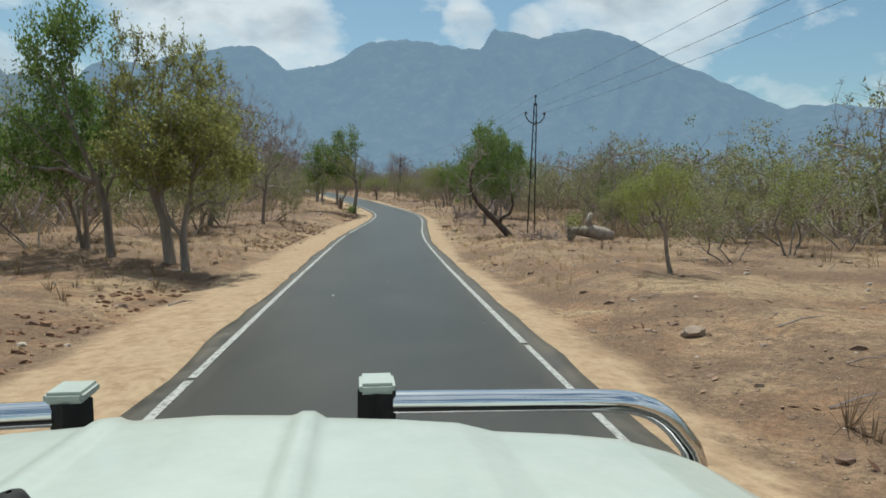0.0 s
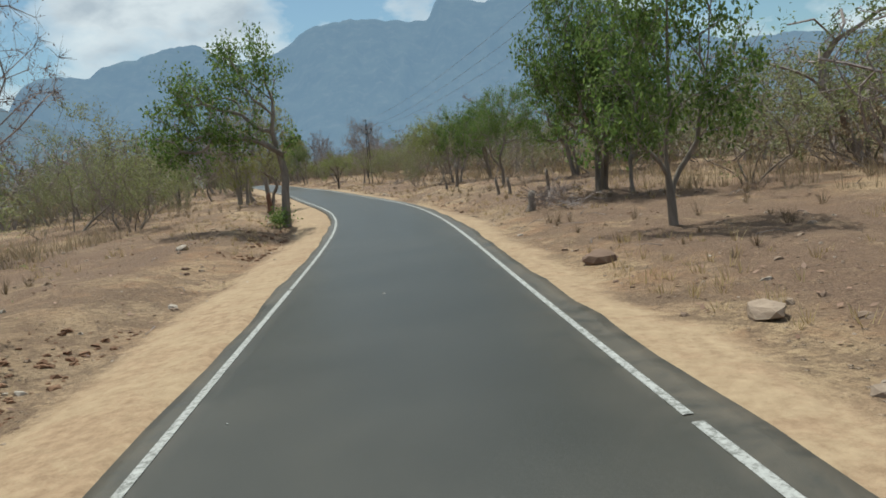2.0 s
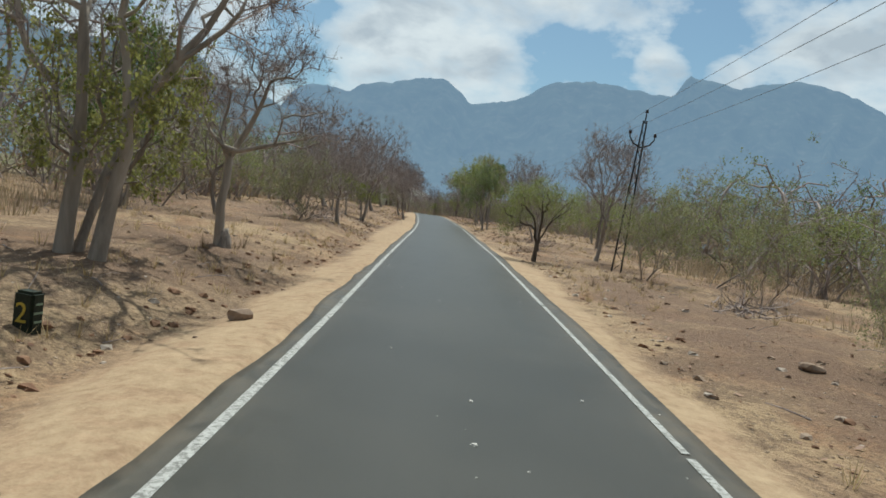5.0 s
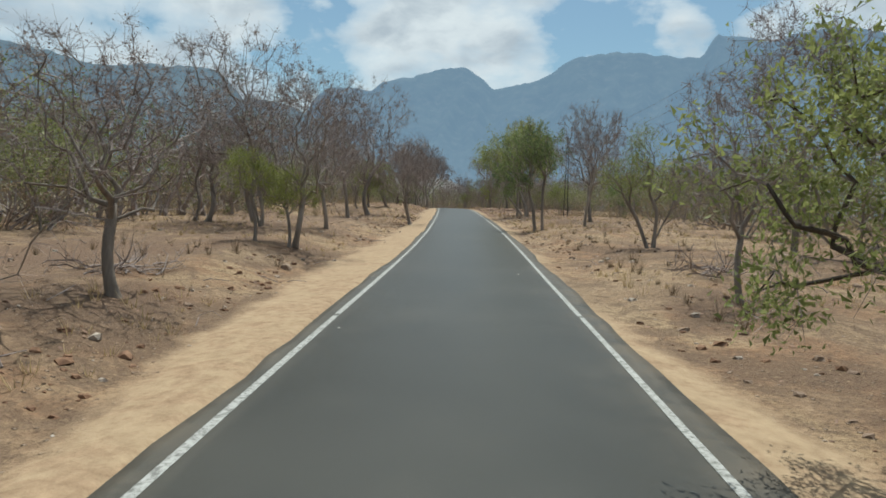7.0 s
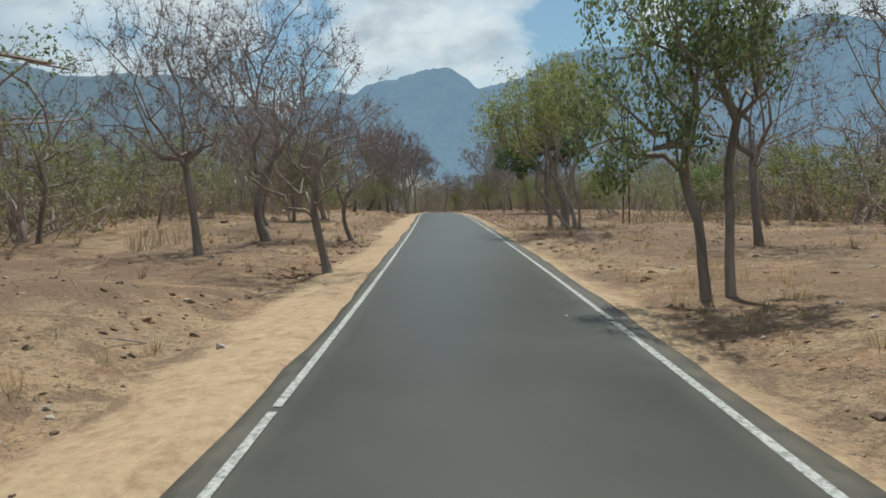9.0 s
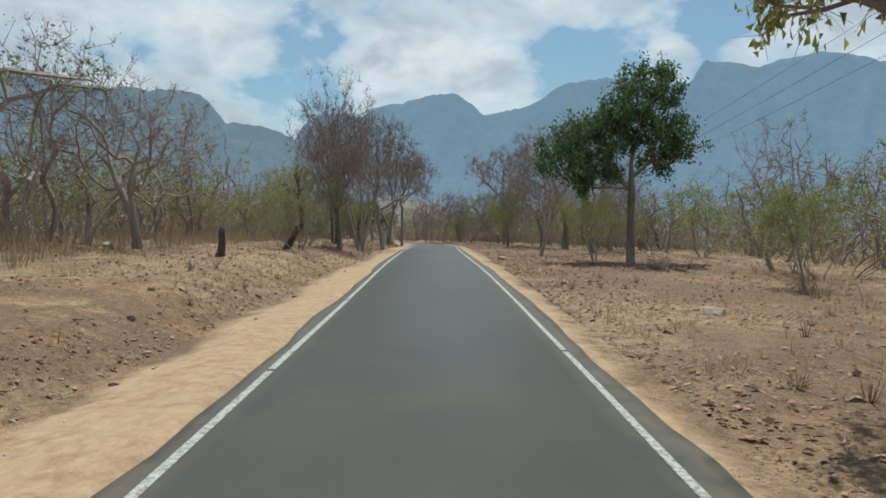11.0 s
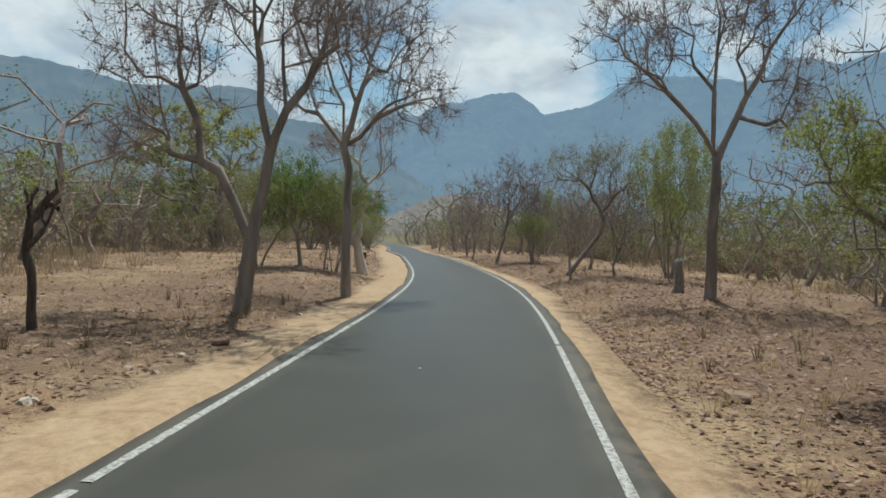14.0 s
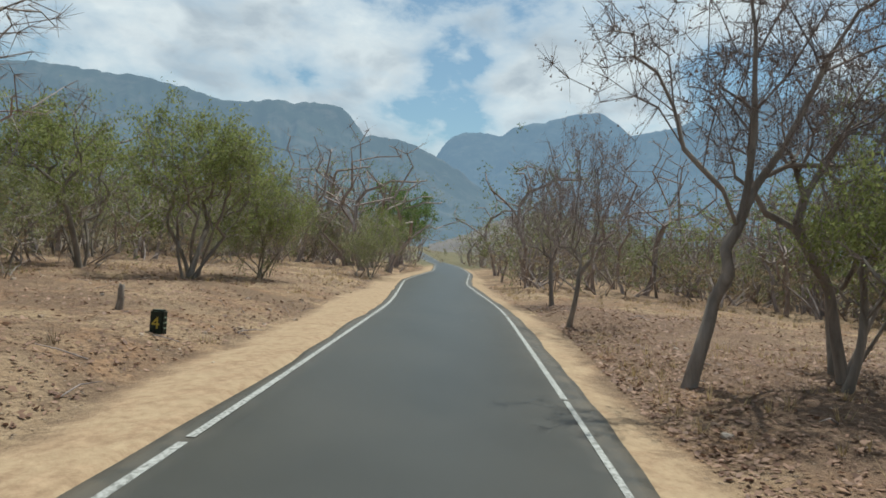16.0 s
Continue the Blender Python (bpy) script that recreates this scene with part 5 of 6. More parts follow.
def build_woods():
    """Distant thorn woods: many stems and leaf clumps in one mesh for each side."""
    rng = np.random.default_rng(5)
    made = woods_templates(rng)
    tint = {"S": 1, "L": 3, "G": 4, "B": 2, "R": 2, "Y": 1}
    for side, label in ((-1, "hazy olive dry thorn woodland beyond the road"), (1, "dusty green thorn woodland below the mountains")):
        bits = {k: [] for k in range(6)}
        for n in range(1440):
            y = rng.uniform(-10, 250) if n < 680 else rng.uniform(200, 300) if n < 840 else rng.uniform(205, 400) if n < 980 else rng.uniform(212, 290) if n < 1240 else rng.uniform(0, 215)
            start = 3.6 if 980 <= n < 1240 else 13.0 + 10.0 * float(np.interp(y, (36, 46, 68, 76), (0, 1, 1, 0))) * (side < 0) + 3.0 * (side > 0) * (abs(y - 146) < 12)
            off = side * (start + (9 * rng.random() if n < 430 else 24 * rng.random() if n < 600 or 680 <= n < 840 else 110 * rng.random() ** 1.6 if n < 980 else 24 * rng.random() if n < 1240 else 3 + 9 * rng.random()))
            x = float(road_x(y)) + off / float(road_cos(y))
            z = float(ground_z(x, y)) - 0.05
            near = abs(off) < 40 and y < 240
            kind, (wv, wf), spots = made[rng.choice(9, p=(0.16, 0.16, 0.16, 0.12, 0.08, 0.1, 0.1, 0.04, 0.08))]
            h = rng.uniform(3.0, 4.9) * (1.18 if side < 0 else 1.0) * (1.35 if kind in "BG" else 0.95) * (1.45 if 980 <= n < 1240 else 1.0)
            w = h * rng.uniform(0.85, 1.25)
            a = rng.uniform(0, 6.28)
            c, s = math.cos(a) * w, math.sin(a) * w
            turn = np.array([[c, -s, 0], [s, c, 0], [0, 0, h]])
            at = np.array([x, y, z])
            keep = len(wf) if near else max(len(wf) // 3, 1)
            bits[0].append((wv[:wf[:keep].max() + 1] @ turn.T + at, wf[:keep]))
            bare = kind in "BR"
            count = (130 if bare else 760 if abs(off) < 21 else 340) if near else (36 if bare else 100)
            leaves = spots[rng.integers(0, len(spots), count)]
            skirt = rng.random(count) < (0.38 if kind in "SRL" else 0.15)
            leaves = np.where(skirt[:, None], leaves * np.array([0.9, 0.9, 0.45]) + np.array([0, 0, 0.03]), leaves) @ turn.T + at
            leaf = (0.10 if bare else 0.14 if abs(off) < 21 else 0.23) * (1 if near else 1.5)
            bits[tint[kind]].append(cards(rng, leaves[~skirt], leaf, 0.55, 0.0, True))
            if skirt.any():
                bits[5].append(cards(rng, leaves[skirt], leaf, 0.4, 0.0, True))
        wood, *green = [joined(bits[k]) for k in range(6)]
        lv, lf = joined(green)
        ob = mesh_object("woods", np.concatenate([wood[0], lv]), [wood[1], lf + len(wood[0])], [TWIG, LEAF_OLIVE, LEAF_DRY, LEAF_FEATHER, LEAF_SAGE, BRUSH])
        ob.data.polygons.foreach_set("material_index", np.repeat(np.arange(6, dtype=np.int32), [len(wood[1])] + [len(g[1]) for g in green]))
        tagged(ob, label, "woodland", kind="stuff")


build_scrub()
build_woods()
build_ground()

# ---------------------------------------------------------------- stones, litter, grass


def rock_mesh(rng, flat=0.6):
    """A lumpy angular stone of about unit size."""
    bm = bmesh.new()
    bmesh.ops.create_icosphere(bm, subdivisions=2, radius=0.5)
    cuts = rng.normal(size=(9, 3))
    cuts /= np.linalg.norm(cuts, axis=1)[:, None]
    depth = rng.uniform(0.26, 0.42, 9)
    stretch = rng.uniform(0.7, 1.2, 3)
    for v in bm.verts:
        p = np.array(v.co)
        for c, d in zip(cuts, depth):
            over = p @ c - d
            if over > 0:
                p = p - c * over * 0.92
        p = p * stretch * np.array([1, 1, flat])
        v.co = Vector(p + rng.normal(size=3) * 0.012)
    me = bpy.data.meshes.new("stone")
    bm.to_mesh(me)
    bm.free()
    me.materials.append(STONE)
    return me


_rng = np.random.default_rng(77)
ROCKS = [rock_mesh(_rng) for _ in range(6)]


def stone(x, y, size, variant=0, label="pale angular field stone lying on dry soil"):
    ob = new("stone", ROCKS[variant % 6])
    ob.matrix_world = Matrix.LocRotScale((x, y, float(ground_z(x, y)) + size * 0.10), Euler((0.1, 0.05, x * 7 + y)), (size, size * 0.9, size))
    return tagged(ob, label, "stone", "roadside stones")


def scatter(rng, count, lo, hi, side=0, first=-8.0, last=215.0):
    y = rng.uniform(first, last, count)
    s = np.where(rng.random(count) < 0.5, -1, 1) if side == 0 else np.full(count, side)
    off = lo + (hi - lo) * rng.random(count) ** 1.5
    lat = s * (HALF_ROAD + off)
    x = road_x(y) + lat / road_cos(y)
    return x, y, ground_z(x, y), lat


LUMP = np.array([(1, 0, 0), (0, 1, 0), (-1, 0, 0), (0, -1, 0), (0.5, 0.5, 0.75), (-0.5, 0.4, 0.8), (-0.4, -0.5, 0.7), (0.45, -0.5, 0.72)], float) * 0.5
LUMP_F = np.array([(0, 1, 5, 4), (1, 2, 6, 5), (2, 3, 7, 6), (3, 0, 4, 7), (4, 5, 6, 7)])


def lumps(name, rng, x, y, z, size, mat, label, category):
    """Many small uneven lumps resting on the ground, in one mesh."""
    n = len(x)
    a = rng.uniform(0, 6.28, n)
    v = LUMP[None] * (1 + rng.normal(size=(n, 8, 3)) * 0.18)
    c, s = np.cos(a)[:, None], np.sin(a)[:, None]
    vx, vy = v[..., 0] * c - v[..., 1] * s, v[..., 0] * s + v[..., 1] * c
    vv = np.stack([vx * size[:, None] * 1.5 + x[:, None], vy * size[:, None] * 1.1 + y[:, None], v[..., 2] * size[:, None] + z[:, None] - 0.004], -1)
    ff = (np.arange(n)[:, None, None] * 8 + LUMP_F[None]).reshape(-1, 4)
    tagged(mesh_object(name, vv.reshape(-1, 3), ff, [mat]), label, category, kind="stuff")


def build_pebbles():
    rng = np.random.default_rng(8)
    x, y, z, lat = scatter(rng, 7000, 0.7, 9.0)
    past = np.abs(lat) - HALF_ROAD - verge_width(x, y, np.sign(lat))
    keep = ((past > -0.25) | (rng.random(len(x)) < 0.12)) & ((y < 136) | (lat < 0) | (rng.random(len(x)) < 0.35))
    x, y, z = x[keep], y[keep], z[keep]
    size = 0.022 + 0.10 * rng.random(len(x)) ** 4 + 0.02 * rng.random(len(x))
    lumps("pebbles", rng, x, y, z, size, STONE, "scattered small brown and pale stones on soil", "stones")
    # chips swept onto the tarmac
    y = np.r_[rng.uniform(52, 74, 60), rng.uniform(0, 200, 70)]
    lat = rng.uniform(-1.85, 1.85, len(y))
    x = road_x(y) + lat / road_cos(y)
    z = land_z(y) + 0.018 * (1 - (lat / HALF_ROAD) ** 2) + 0.003
    lumps("stone_chips", rng, x, y, z, 0.012 + 0.03 * rng.random(len(y)) ** 2, CHIP, "pale stone chips lying on the asphalt", "stones")


def build_clods():
    """Crumbled red earth along the cut banks."""
    rng = np.random.default_rng(18)
    y = np.r_[rng.uniform(-6, 42, 1500), rng.uniform(42, 124, 1200)]
    past = rng.normal(size=len(y)) * 0.45 + 0.45
    side = np.where((y < 42) | (rng.random(len(y)) < 0.8), -1.0, 1.0)
    lat = side * (HALF_ROAD + verge_width(road_x(y), y, side) + np.maximum(past, 0.02))
    x = road_x(y) + lat / road_cos(y)
    keep = value_noise(x, y, 3.0, 33) > 0.42
    x, y = x[keep], y[keep]
    size = 0.035 + 0.10 * rng.random(len(x)) ** 2.5
    lumps("earth_clods", rng, x, y, ground_z(x, y), size, CLOD, "crumbled reddish earth clods along the bank", "soil")


def build_weeds():
    """Withered brown weeds, knee-high at most."""
    rng = np.random.default_rng(19)
    x, y, z, lat = scatter(rng, 1500, 1.4, 12.0)
    past = np.abs(lat) - HALF_ROAD - verge_width(x, y, np.sign(lat))
    keep = (past > 0.3) & (value_noise(x, y, 6.0, 41) > 0.5)
    x, y, z = x[keep], y[keep], z[keep]
    n, k = len(x), 22
    h = rng.uniform(0.14, 0.42, n)[:, None] * rng.uniform(0.5, 1.15, (n, k))
    a = rng.uniform(0, 6.28, (n, k))
    r = rng.uniform(0.0, 0.07, (n, k))
    out = h * rng.uniform(0.15, 0.9, (n, k))
    bx, by, bz = x[:, None] + np.cos(a) * r, y[:, None] + np.sin(a) * r, np.repeat(z[:, None], k, 1) - 0.01
    w = 0.006
    v = np.stack([np.stack([bx - np.sin(a) * w, by + np.cos(a) * w, bz], -1), np.stack([bx + np.sin(a) * w, by - np.cos(a) * w, bz], -1),
                  np.stack([bx + np.cos(a) * out, by + np.sin(a) * out, bz + h], -1)], 2).reshape(-1, 3)
    tagged(mesh_object("dry_weeds", v, np.arange(len(v)).reshape(-1, 3), [WEED]), "withered brown weed tufts on dry soil", "weeds", kind="stuff")


CHIP = plain_material("pale_stone_chip", (0.4, 0.37, 0.33), (0.6, 0.57, 0.52), 12.0)
CLOD = plain_material("red_earth_clod", (0.11, 0.055, 0.034), (0.30, 0.175, 0.105), 9.0, 0.95, 0.0, 0.6)
WEED = leaf_material("withered_weed", (0.10, 0.07, 0.045), (0.28, 0.2, 0.12), 0.2)


def build_litter():
    """Fallen leaves: thick in the woods of the second half, thin elsewhere."""
    rng = np.random.default_rng(9)
    thin, deep = scatter(rng, 70000, 0.5, 12.0), scatter(rng, 230000, 0.5, 11.0, 0, 124.0, 205.0)
    x, y, z, lat = (np.concatenate(q) for q in zip(thin, deep))
    past = np.abs(lat) - HALF_ROAD - verge_width(x, y, np.sign(lat))
    thick = 0.35 + 0.65 * (np.clip((y - 130) / 12, 0, 1)) * np.where(lat > 0, 1.0, 0.2)
    clump = value_noise(x, y, 2.2, 14)
    keep = (past > 0.0) & (rng.random(len(x)) < thick * np.clip(clump * 2.4 - 0.2, 0.1, 1))
    x, y, z = x[keep], y[keep], z[keep]
    n = len(x)
    size = 0.017 + 0.042 * rng.random(n) ** 1.5
    a = rng.uniform(0, 6.28, n)
    d = np.stack([np.cos(a), np.sin(a), rng.normal(size=n) * 0.25], -1) * size[:, None]
    e = np.stack([-np.sin(a), np.cos(a), rng.normal(size=n) * 0.35], -1) * size[:, None] * 0.5
    c = np.stack([x, y, z + 0.012 + 0.02 * rng.random(n)], -1)
    v = np.stack([c - d, c + e, c + d, c - e], 1).reshape(-1, 3)
    ob = mesh_object("fallen_leaves", v, np.arange(4 * n).reshape(n, 4), [LITTER])
    tagged(ob, "brown fallen leaves scattered over dry soil", "leaf litter", kind="stuff")


def build_grass():
    """Dry straw-coloured tufts and low weeds."""
    rng = np.random.default_rng(10)
    x, y, z, lat = scatter(rng, 14000, 0.9, 18.0)
    past = np.abs(lat) - HALF_ROAD - verge_width(x, y, np.sign(lat))
    keep = (past > 0.15) & (value_noise(x, y, 4.0, 15) > 0.42)
    x, y, z = x[keep], y[keep], z[keep]
    n, k = len(x), 9
    h = rng.uniform(0.06, 0.26, n)[:, None] * rng.uniform(0.5, 1.2, (n, k))
    a = rng.uniform(0, 6.28, (n, k))
    r = rng.uniform(0.0, 0.09, (n, k))
    bx, by = x[:, None] + np.cos(a) * r, y[:, None] + np.sin(a) * r
    zz = np.repeat(z[:, None], k, 1) - 0.01
    lean = h * rng.uniform(0.2, 0.8, (n, k))
    w = 0.007
    p0 = np.stack([bx - np.sin(a) * w, by + np.cos(a) * w, zz], -1)
    p1 = np.stack([bx + np.sin(a) * w, by - np.cos(a) * w, zz], -1)
    p2 = np.stack([bx + np.cos(a) * lean, by + np.sin(a) * lean, zz + h], -1)
    v = np.stack([p0, p1, p2], 2).reshape(-1, 3)
    ob = mesh_object("dry_grass", v, np.arange(len(v)).reshape(-1, 3), [STRAW])
    tagged(ob, "short dry straw-coloured grass tufts on soil", "grass", kind="stuff")


def build_tall_grass():
    """Waist-high tan grass standing between the bushes behind the roadside."""
    rng = np.random.default_rng(31)
    x, y, z, lat = scatter(rng, 16000, 5.5, 24.0)
    past = np.abs(lat) - HALF_ROAD
    keep = (value_noise(x, y, 9.0, 51) > 0.47) & (past > 6.0 + 4.0 * value_noise(y, np.sign(lat) * 9.0, 12.0, 52))
    x, y, z = x[keep], y[keep], z[keep]
    n, k = len(x), 10
    h = rng.uniform(0.35, 1.0, n)[:, None] * rng.uniform(0.5, 1.15, (n, k))
    a = rng.uniform(0, 6.28, (n, k))
    r = rng.uniform(0.0, 0.28, (n, k))
    bx, by, bz = x[:, None] + np.cos(a) * r, y[:, None] + np.sin(a) * r, np.repeat(z[:, None], k, 1) - 0.05
    lean, b = h * rng.uniform(0.05, 0.4, (n, k)), rng.uniform(0, 6.28, (n, k))
    w = 0.011
    v = np.stack([np.stack([bx - np.sin(b) * w, by + np.cos(b) * w, bz], -1), np.stack([bx + np.sin(b) * w, by - np.cos(b) * w, bz], -1),
                  np.stack([bx + np.cos(a) * lean, by + np.sin(a) * lean, bz + h], -1)], 2).reshape(-1, 3)
    tagged(mesh_object("tall_grass", v, np.arange(len(v)).reshape(-1, 3), [BRUSH]), "tall tan dry grass between the thorn bushes", "grass", kind="stuff")


def build_sticks():
    """Fallen twigs and broken branches."""
    rng = np.random.default_rng(11)
    x, y, z, lat = scatter(rng, 900, 1.2, 12.0)
    parts = []
    for i in range(len(x)):
        l = rng.uniform(0.12, 0.6)
        a = rng.uniform(0, 6.28)
        d = np.array([math.cos(a), math.sin(a), 0])
        p0 = np.array([x[i], y[i], z[i] + 0.01])
        p2 = p0 + d * l
        p2[2] = float(ground_z(p2[0], p2[1])) + rng.uniform(0.0, 0.16)
        mid = (p0 + p2) / 2 + np.r_[rng.normal(size=2) * 0.06, 0.03]
        r = rng.uniform(0.004, 0.012)
        parts.append(tube([p0, mid, p2], [r, r * 0.8, r * 0.4], 4))
    v, f = joined(parts)
    ob = mesh_object("fallen_twigs", v, f, [TWIG])
    tagged(ob, "grey fallen twigs and sticks on dry ground", "twigs", kind="stuff")


build_pebbles()
build_clods()
build_weeds()
build_litter()
build_grass()
build_tall_grass()
build_sticks()
for _x, _y, _s, _v in ((0.25, 35.36, 0.55, 0), (0.63, 31.62, 0.5, 1), (-3.98, 65.06, 0.42, 2), (-2.17, 64.37, 0.3, 3), (-18.02, 90.54, 0.36, 4), (-28.89, 147.33, 0.45, 5), (-40.94, 165.21, 0.3, 0),
                       (-34.54, 165.56, 0.36, 1), (-19.60, 118.14, 0.38, 2), (-7.98, 50.78, 0.34, 3), (3.01, 7.29, 0.36, 4), (-10.36, 67.61, 0.34, 5), (-3.43, 70.26, 0.36, 0), (-8.24, 42.11, 0.4, 2),
                       (-35.25, 123.73, 0.6, 1), (-33.54, 125.23, 0.5, 3), (-21.78, 133.21, 0.5, 4), (-40.64, 137.70, 0.4, 5), (-25.04, 137.40, 0.35, 2)):
    stone(_x, _y, _s, _v)

# ---------------------------------------------------------------- dead wood, stumps, posts
DEAD = bark_material("grey_dead_wood", (0.16, 0.125, 0.1), (0.42, 0.36, 0.3), 10.0)


def part(name, verts, faces, mat, parent, label="", smooth=True):
    ob = mesh_object(name, verts, faces, [mat], parent, smooth)
    return tagged(ob, label) if label else ob


def capped(pts, radii, sides, rng=None, jag=0.0):
    """A tube with both ends closed; jag roughens its upper rim."""
    v, f = tube(pts, radii, sides)
    n = len(pts)
    if jag and rng is not None:
        v[-sides:, 2] += rng.uniform(-jag, jag, sides)
    v = np.concatenate([v, [np.mean(v[:sides], 0)], [np.mean(v[-sides:], 0)]])
    a, b = n * sides, n * sides + 1
    ends = []
    for k in range(sides):
        m = (k + 1) % sides
        ends += [(a, m, k, a), (b, (n - 1) * sides + k, (n - 1) * sides + m, b)]
    tri = np.array([(p, q, r, r) for p, q, r, _ in ends])
    return v, f, tri[:, :3]


def solid(name, pts, radii, sides, mat, parent=None, rng=None, jag=0.0):
    v, f, t = capped(pts, radii, sides, rng, jag)
    me = bpy.data.meshes.new(name)
    me.from_pydata([tuple(p) for p in v], [], [tuple(int(i) for i in q) for q in f] + [tuple(int(i) for i in q) for q in t])
    me.polygons.foreach_set("use_smooth", [True] * len(f) + [False] * len(t))
    me.materials.append(mat)
    ob = new(name, me)
    ob.parent = parent
    return ob


def stump(x, y, h, r, lean=0.0, mat=None, label="short weathered tree stump standing in dry soil"):
    rng = np.random.default_rng(int(abs(x * 13 + y * 7)))
    z = float(ground_z(x, y)) - 0.08
    pts = [np.array([x + lean * s * h + 0.04 * math.sin(s * 5), y + 0.03 * s, z + s * (h + 0.08)]) for s in (0, 0.2, 0.5, 0.8, 1.0)]
    ob = solid("tree_stump", pts, [r * 1.5, r * 1.1, r * 0.95, r * 0.85, r * 0.8], 9, mat or BARK_GREY, None, rng, h * 0.09)
    return tagged(ob, label, "stump", "roadside stumps")


for _x, _y, _h, _r, _l in ((0.98, 50.57, 0.6, 0.06, 0.0), (1.37, 50.26, 0.62, 0.065, 0.05), (2.53, 48.81, 0.85, 0.07, 0.1), (0.05, 59.37, 1.2, 0.08, 0.1), (-0.59, 57.71, 0.7, 0.06, -0.05),
                           (0.89, 43.87, 0.55, 0.12, 0.3), (-35.52, 176.55, 0.9, 0.13, 0.05), (-55.20, 190.85, 0.45, 0.06, 0.2), (-47.46, 173.18, 0.4, 0.1, 0.0),
                           (-13.72, 72.03, 0.35, 0.14, 0.0)):
    stump(_x, _y, _h, _r, _l)
stump(-33.76, 134.61, 0.75, 0.1, 0.15, BARK_DARK, "charred dark broken tree stump on the verge")
stump(-9.47, 57.68, 0.95, 0.13, 0.12, BARK_RED, "reddish hollow broken trunk of a burnt tree")


def branch_set(rng, base, way, length, r, depth, out):
    pts, d = [base], way / np.linalg.norm(way)
    for _ in range(4):
        d = d + rng.normal(size=3) * 0.25
        d /= np.linalg.norm(d)
        pts.append(pts[-1] + d * length / 4)
    out.append(tube(pts, r * np.linspace(1, 0.4, 5), 5 if depth > 1 else 3))
    if depth:
        for _ in range(4):
            k = rng.integers(1, 5)
            branch_set(rng, pts[k], d + rng.normal(size=3) * 0.8 + np.array([0, 0, 0.35]), length * 0.62, r * 0.42, depth - 1, out)


def build_leaning_tree():
    """The crooked bare tree that leans over the verge beside the first pole."""
    rng = np.random.default_rng(21)
    x, y = 2.9, 26.2
    z = float(ground_z(x, y)) - 0.1
    root = new("tree")
    root.location = (x, y, z)
    line = np.array([(0, 0, 0), (-0.22, 0, 0.28), (-0.55, 0.02, 0.62), (-0.98, 0.05, 1.05), (-1.36, 0.1, 1.42), (-1.68, 0.1, 1.9), (-1.74, 0.05, 2.5), (-1.62, 0, 2.95)])
    wood = [tube(line, [0.19, 0.15, 0.135, 0.12, 0.10, 0.075, 0.055, 0.03], 9)]
    fork = np.array([(-0.5, 0.02, 0.58), (-0.42, -0.1, 0.85), (-0.1, -0.16, 1.02), (0.05, -0.2, 1.4), (-0.05, -0.22, 1.9)])
    wood.append(tube(fork, [0.1, 0.085, 0.075, 0.05, 0.03], 7))
    v, f = joined(wood)
    part("trunk", v, f, BARK_DARK, root)
    fine = []
    for p in (*line[3:], *fork[2:]):
        for _ in range(3):
            branch_set(rng, p, rng.normal(size=3) * 0.7 + np.array([0.1, 0, 0.8]), 0.8, 0.032, 2, fine)
    v, f = joined(fine)
    part("crown", v, f, TWIG, root)
    tagged(root, "crooked bare dark tree leaning over the verge", "tree", "roadside trees")


build_leaning_tree()


def build_log():
    rng = np.random.default_rng(3)
    x, y = 5.1, 21.7
    z = float(ground_z(x, y))
    root = new("fallen_trunk")
    root.location = (x, y, z)
    solid("log", [np.array(p) for p in ((-0.75, 0.1, 0.34), (-0.4, 0.05, 0.3), (0.1, 0, 0.3), (0.5, -0.08, 0.2), (0.85, -0.12, 0.12))], [0.10, 0.15, 0.23, 0.25, 0.17], 12, DEAD, root, rng, 0.04)
    solid("branch_stub", [np.array(p) for p in ((0.0, 0, 0.42), (0.03, 0.02, 0.7), (0.06, 0.03, 0.92))], [0.13, 0.1, 0.06], 8, DEAD, root, rng, 0.05)
    solid("prop", [np.array(p) for p in ((-0.55, 0.06, 0.32), (-0.6, 0.0, 0.1), (-0.62, -0.04, -0.06))], [0.09, 0.08, 0.1], 8, DEAD, root)
    tagged(root, "pale grey fallen tree trunk with broken stub", "log")
    x, y = 4.3, 21.0
    z = float(ground_z(x, y))
    root = new("sapling")
    root.location = (x, y, z - 0.05)
    for k in range(6):
        out = []
        branch_set(rng, np.array([rng.normal() * 0.08, rng.normal() * 0.08, 0]), np.array([rng.normal() * 0.25, rng.normal() * 0.25, 1.0]), 1.0, 0.025, 1, out)
        v, f = joined(out)
        part("stem", v, f, BARK_GREY, root)
    spots = rng.normal(size=(420, 3)) * np.array([0.16, 0.16, 0.13]) + np.array([0.12, 0, 0.72])
    v, f = cards(rng, spots, 0.07, 0.5)
    tagged(part("leaf", v, f, LEAF_FEATHER, root), "fresh light green leaves", kind="stuff")
    tagged(root, "thin grey stems of sapling with fresh leaves", "sapling")


build_log()


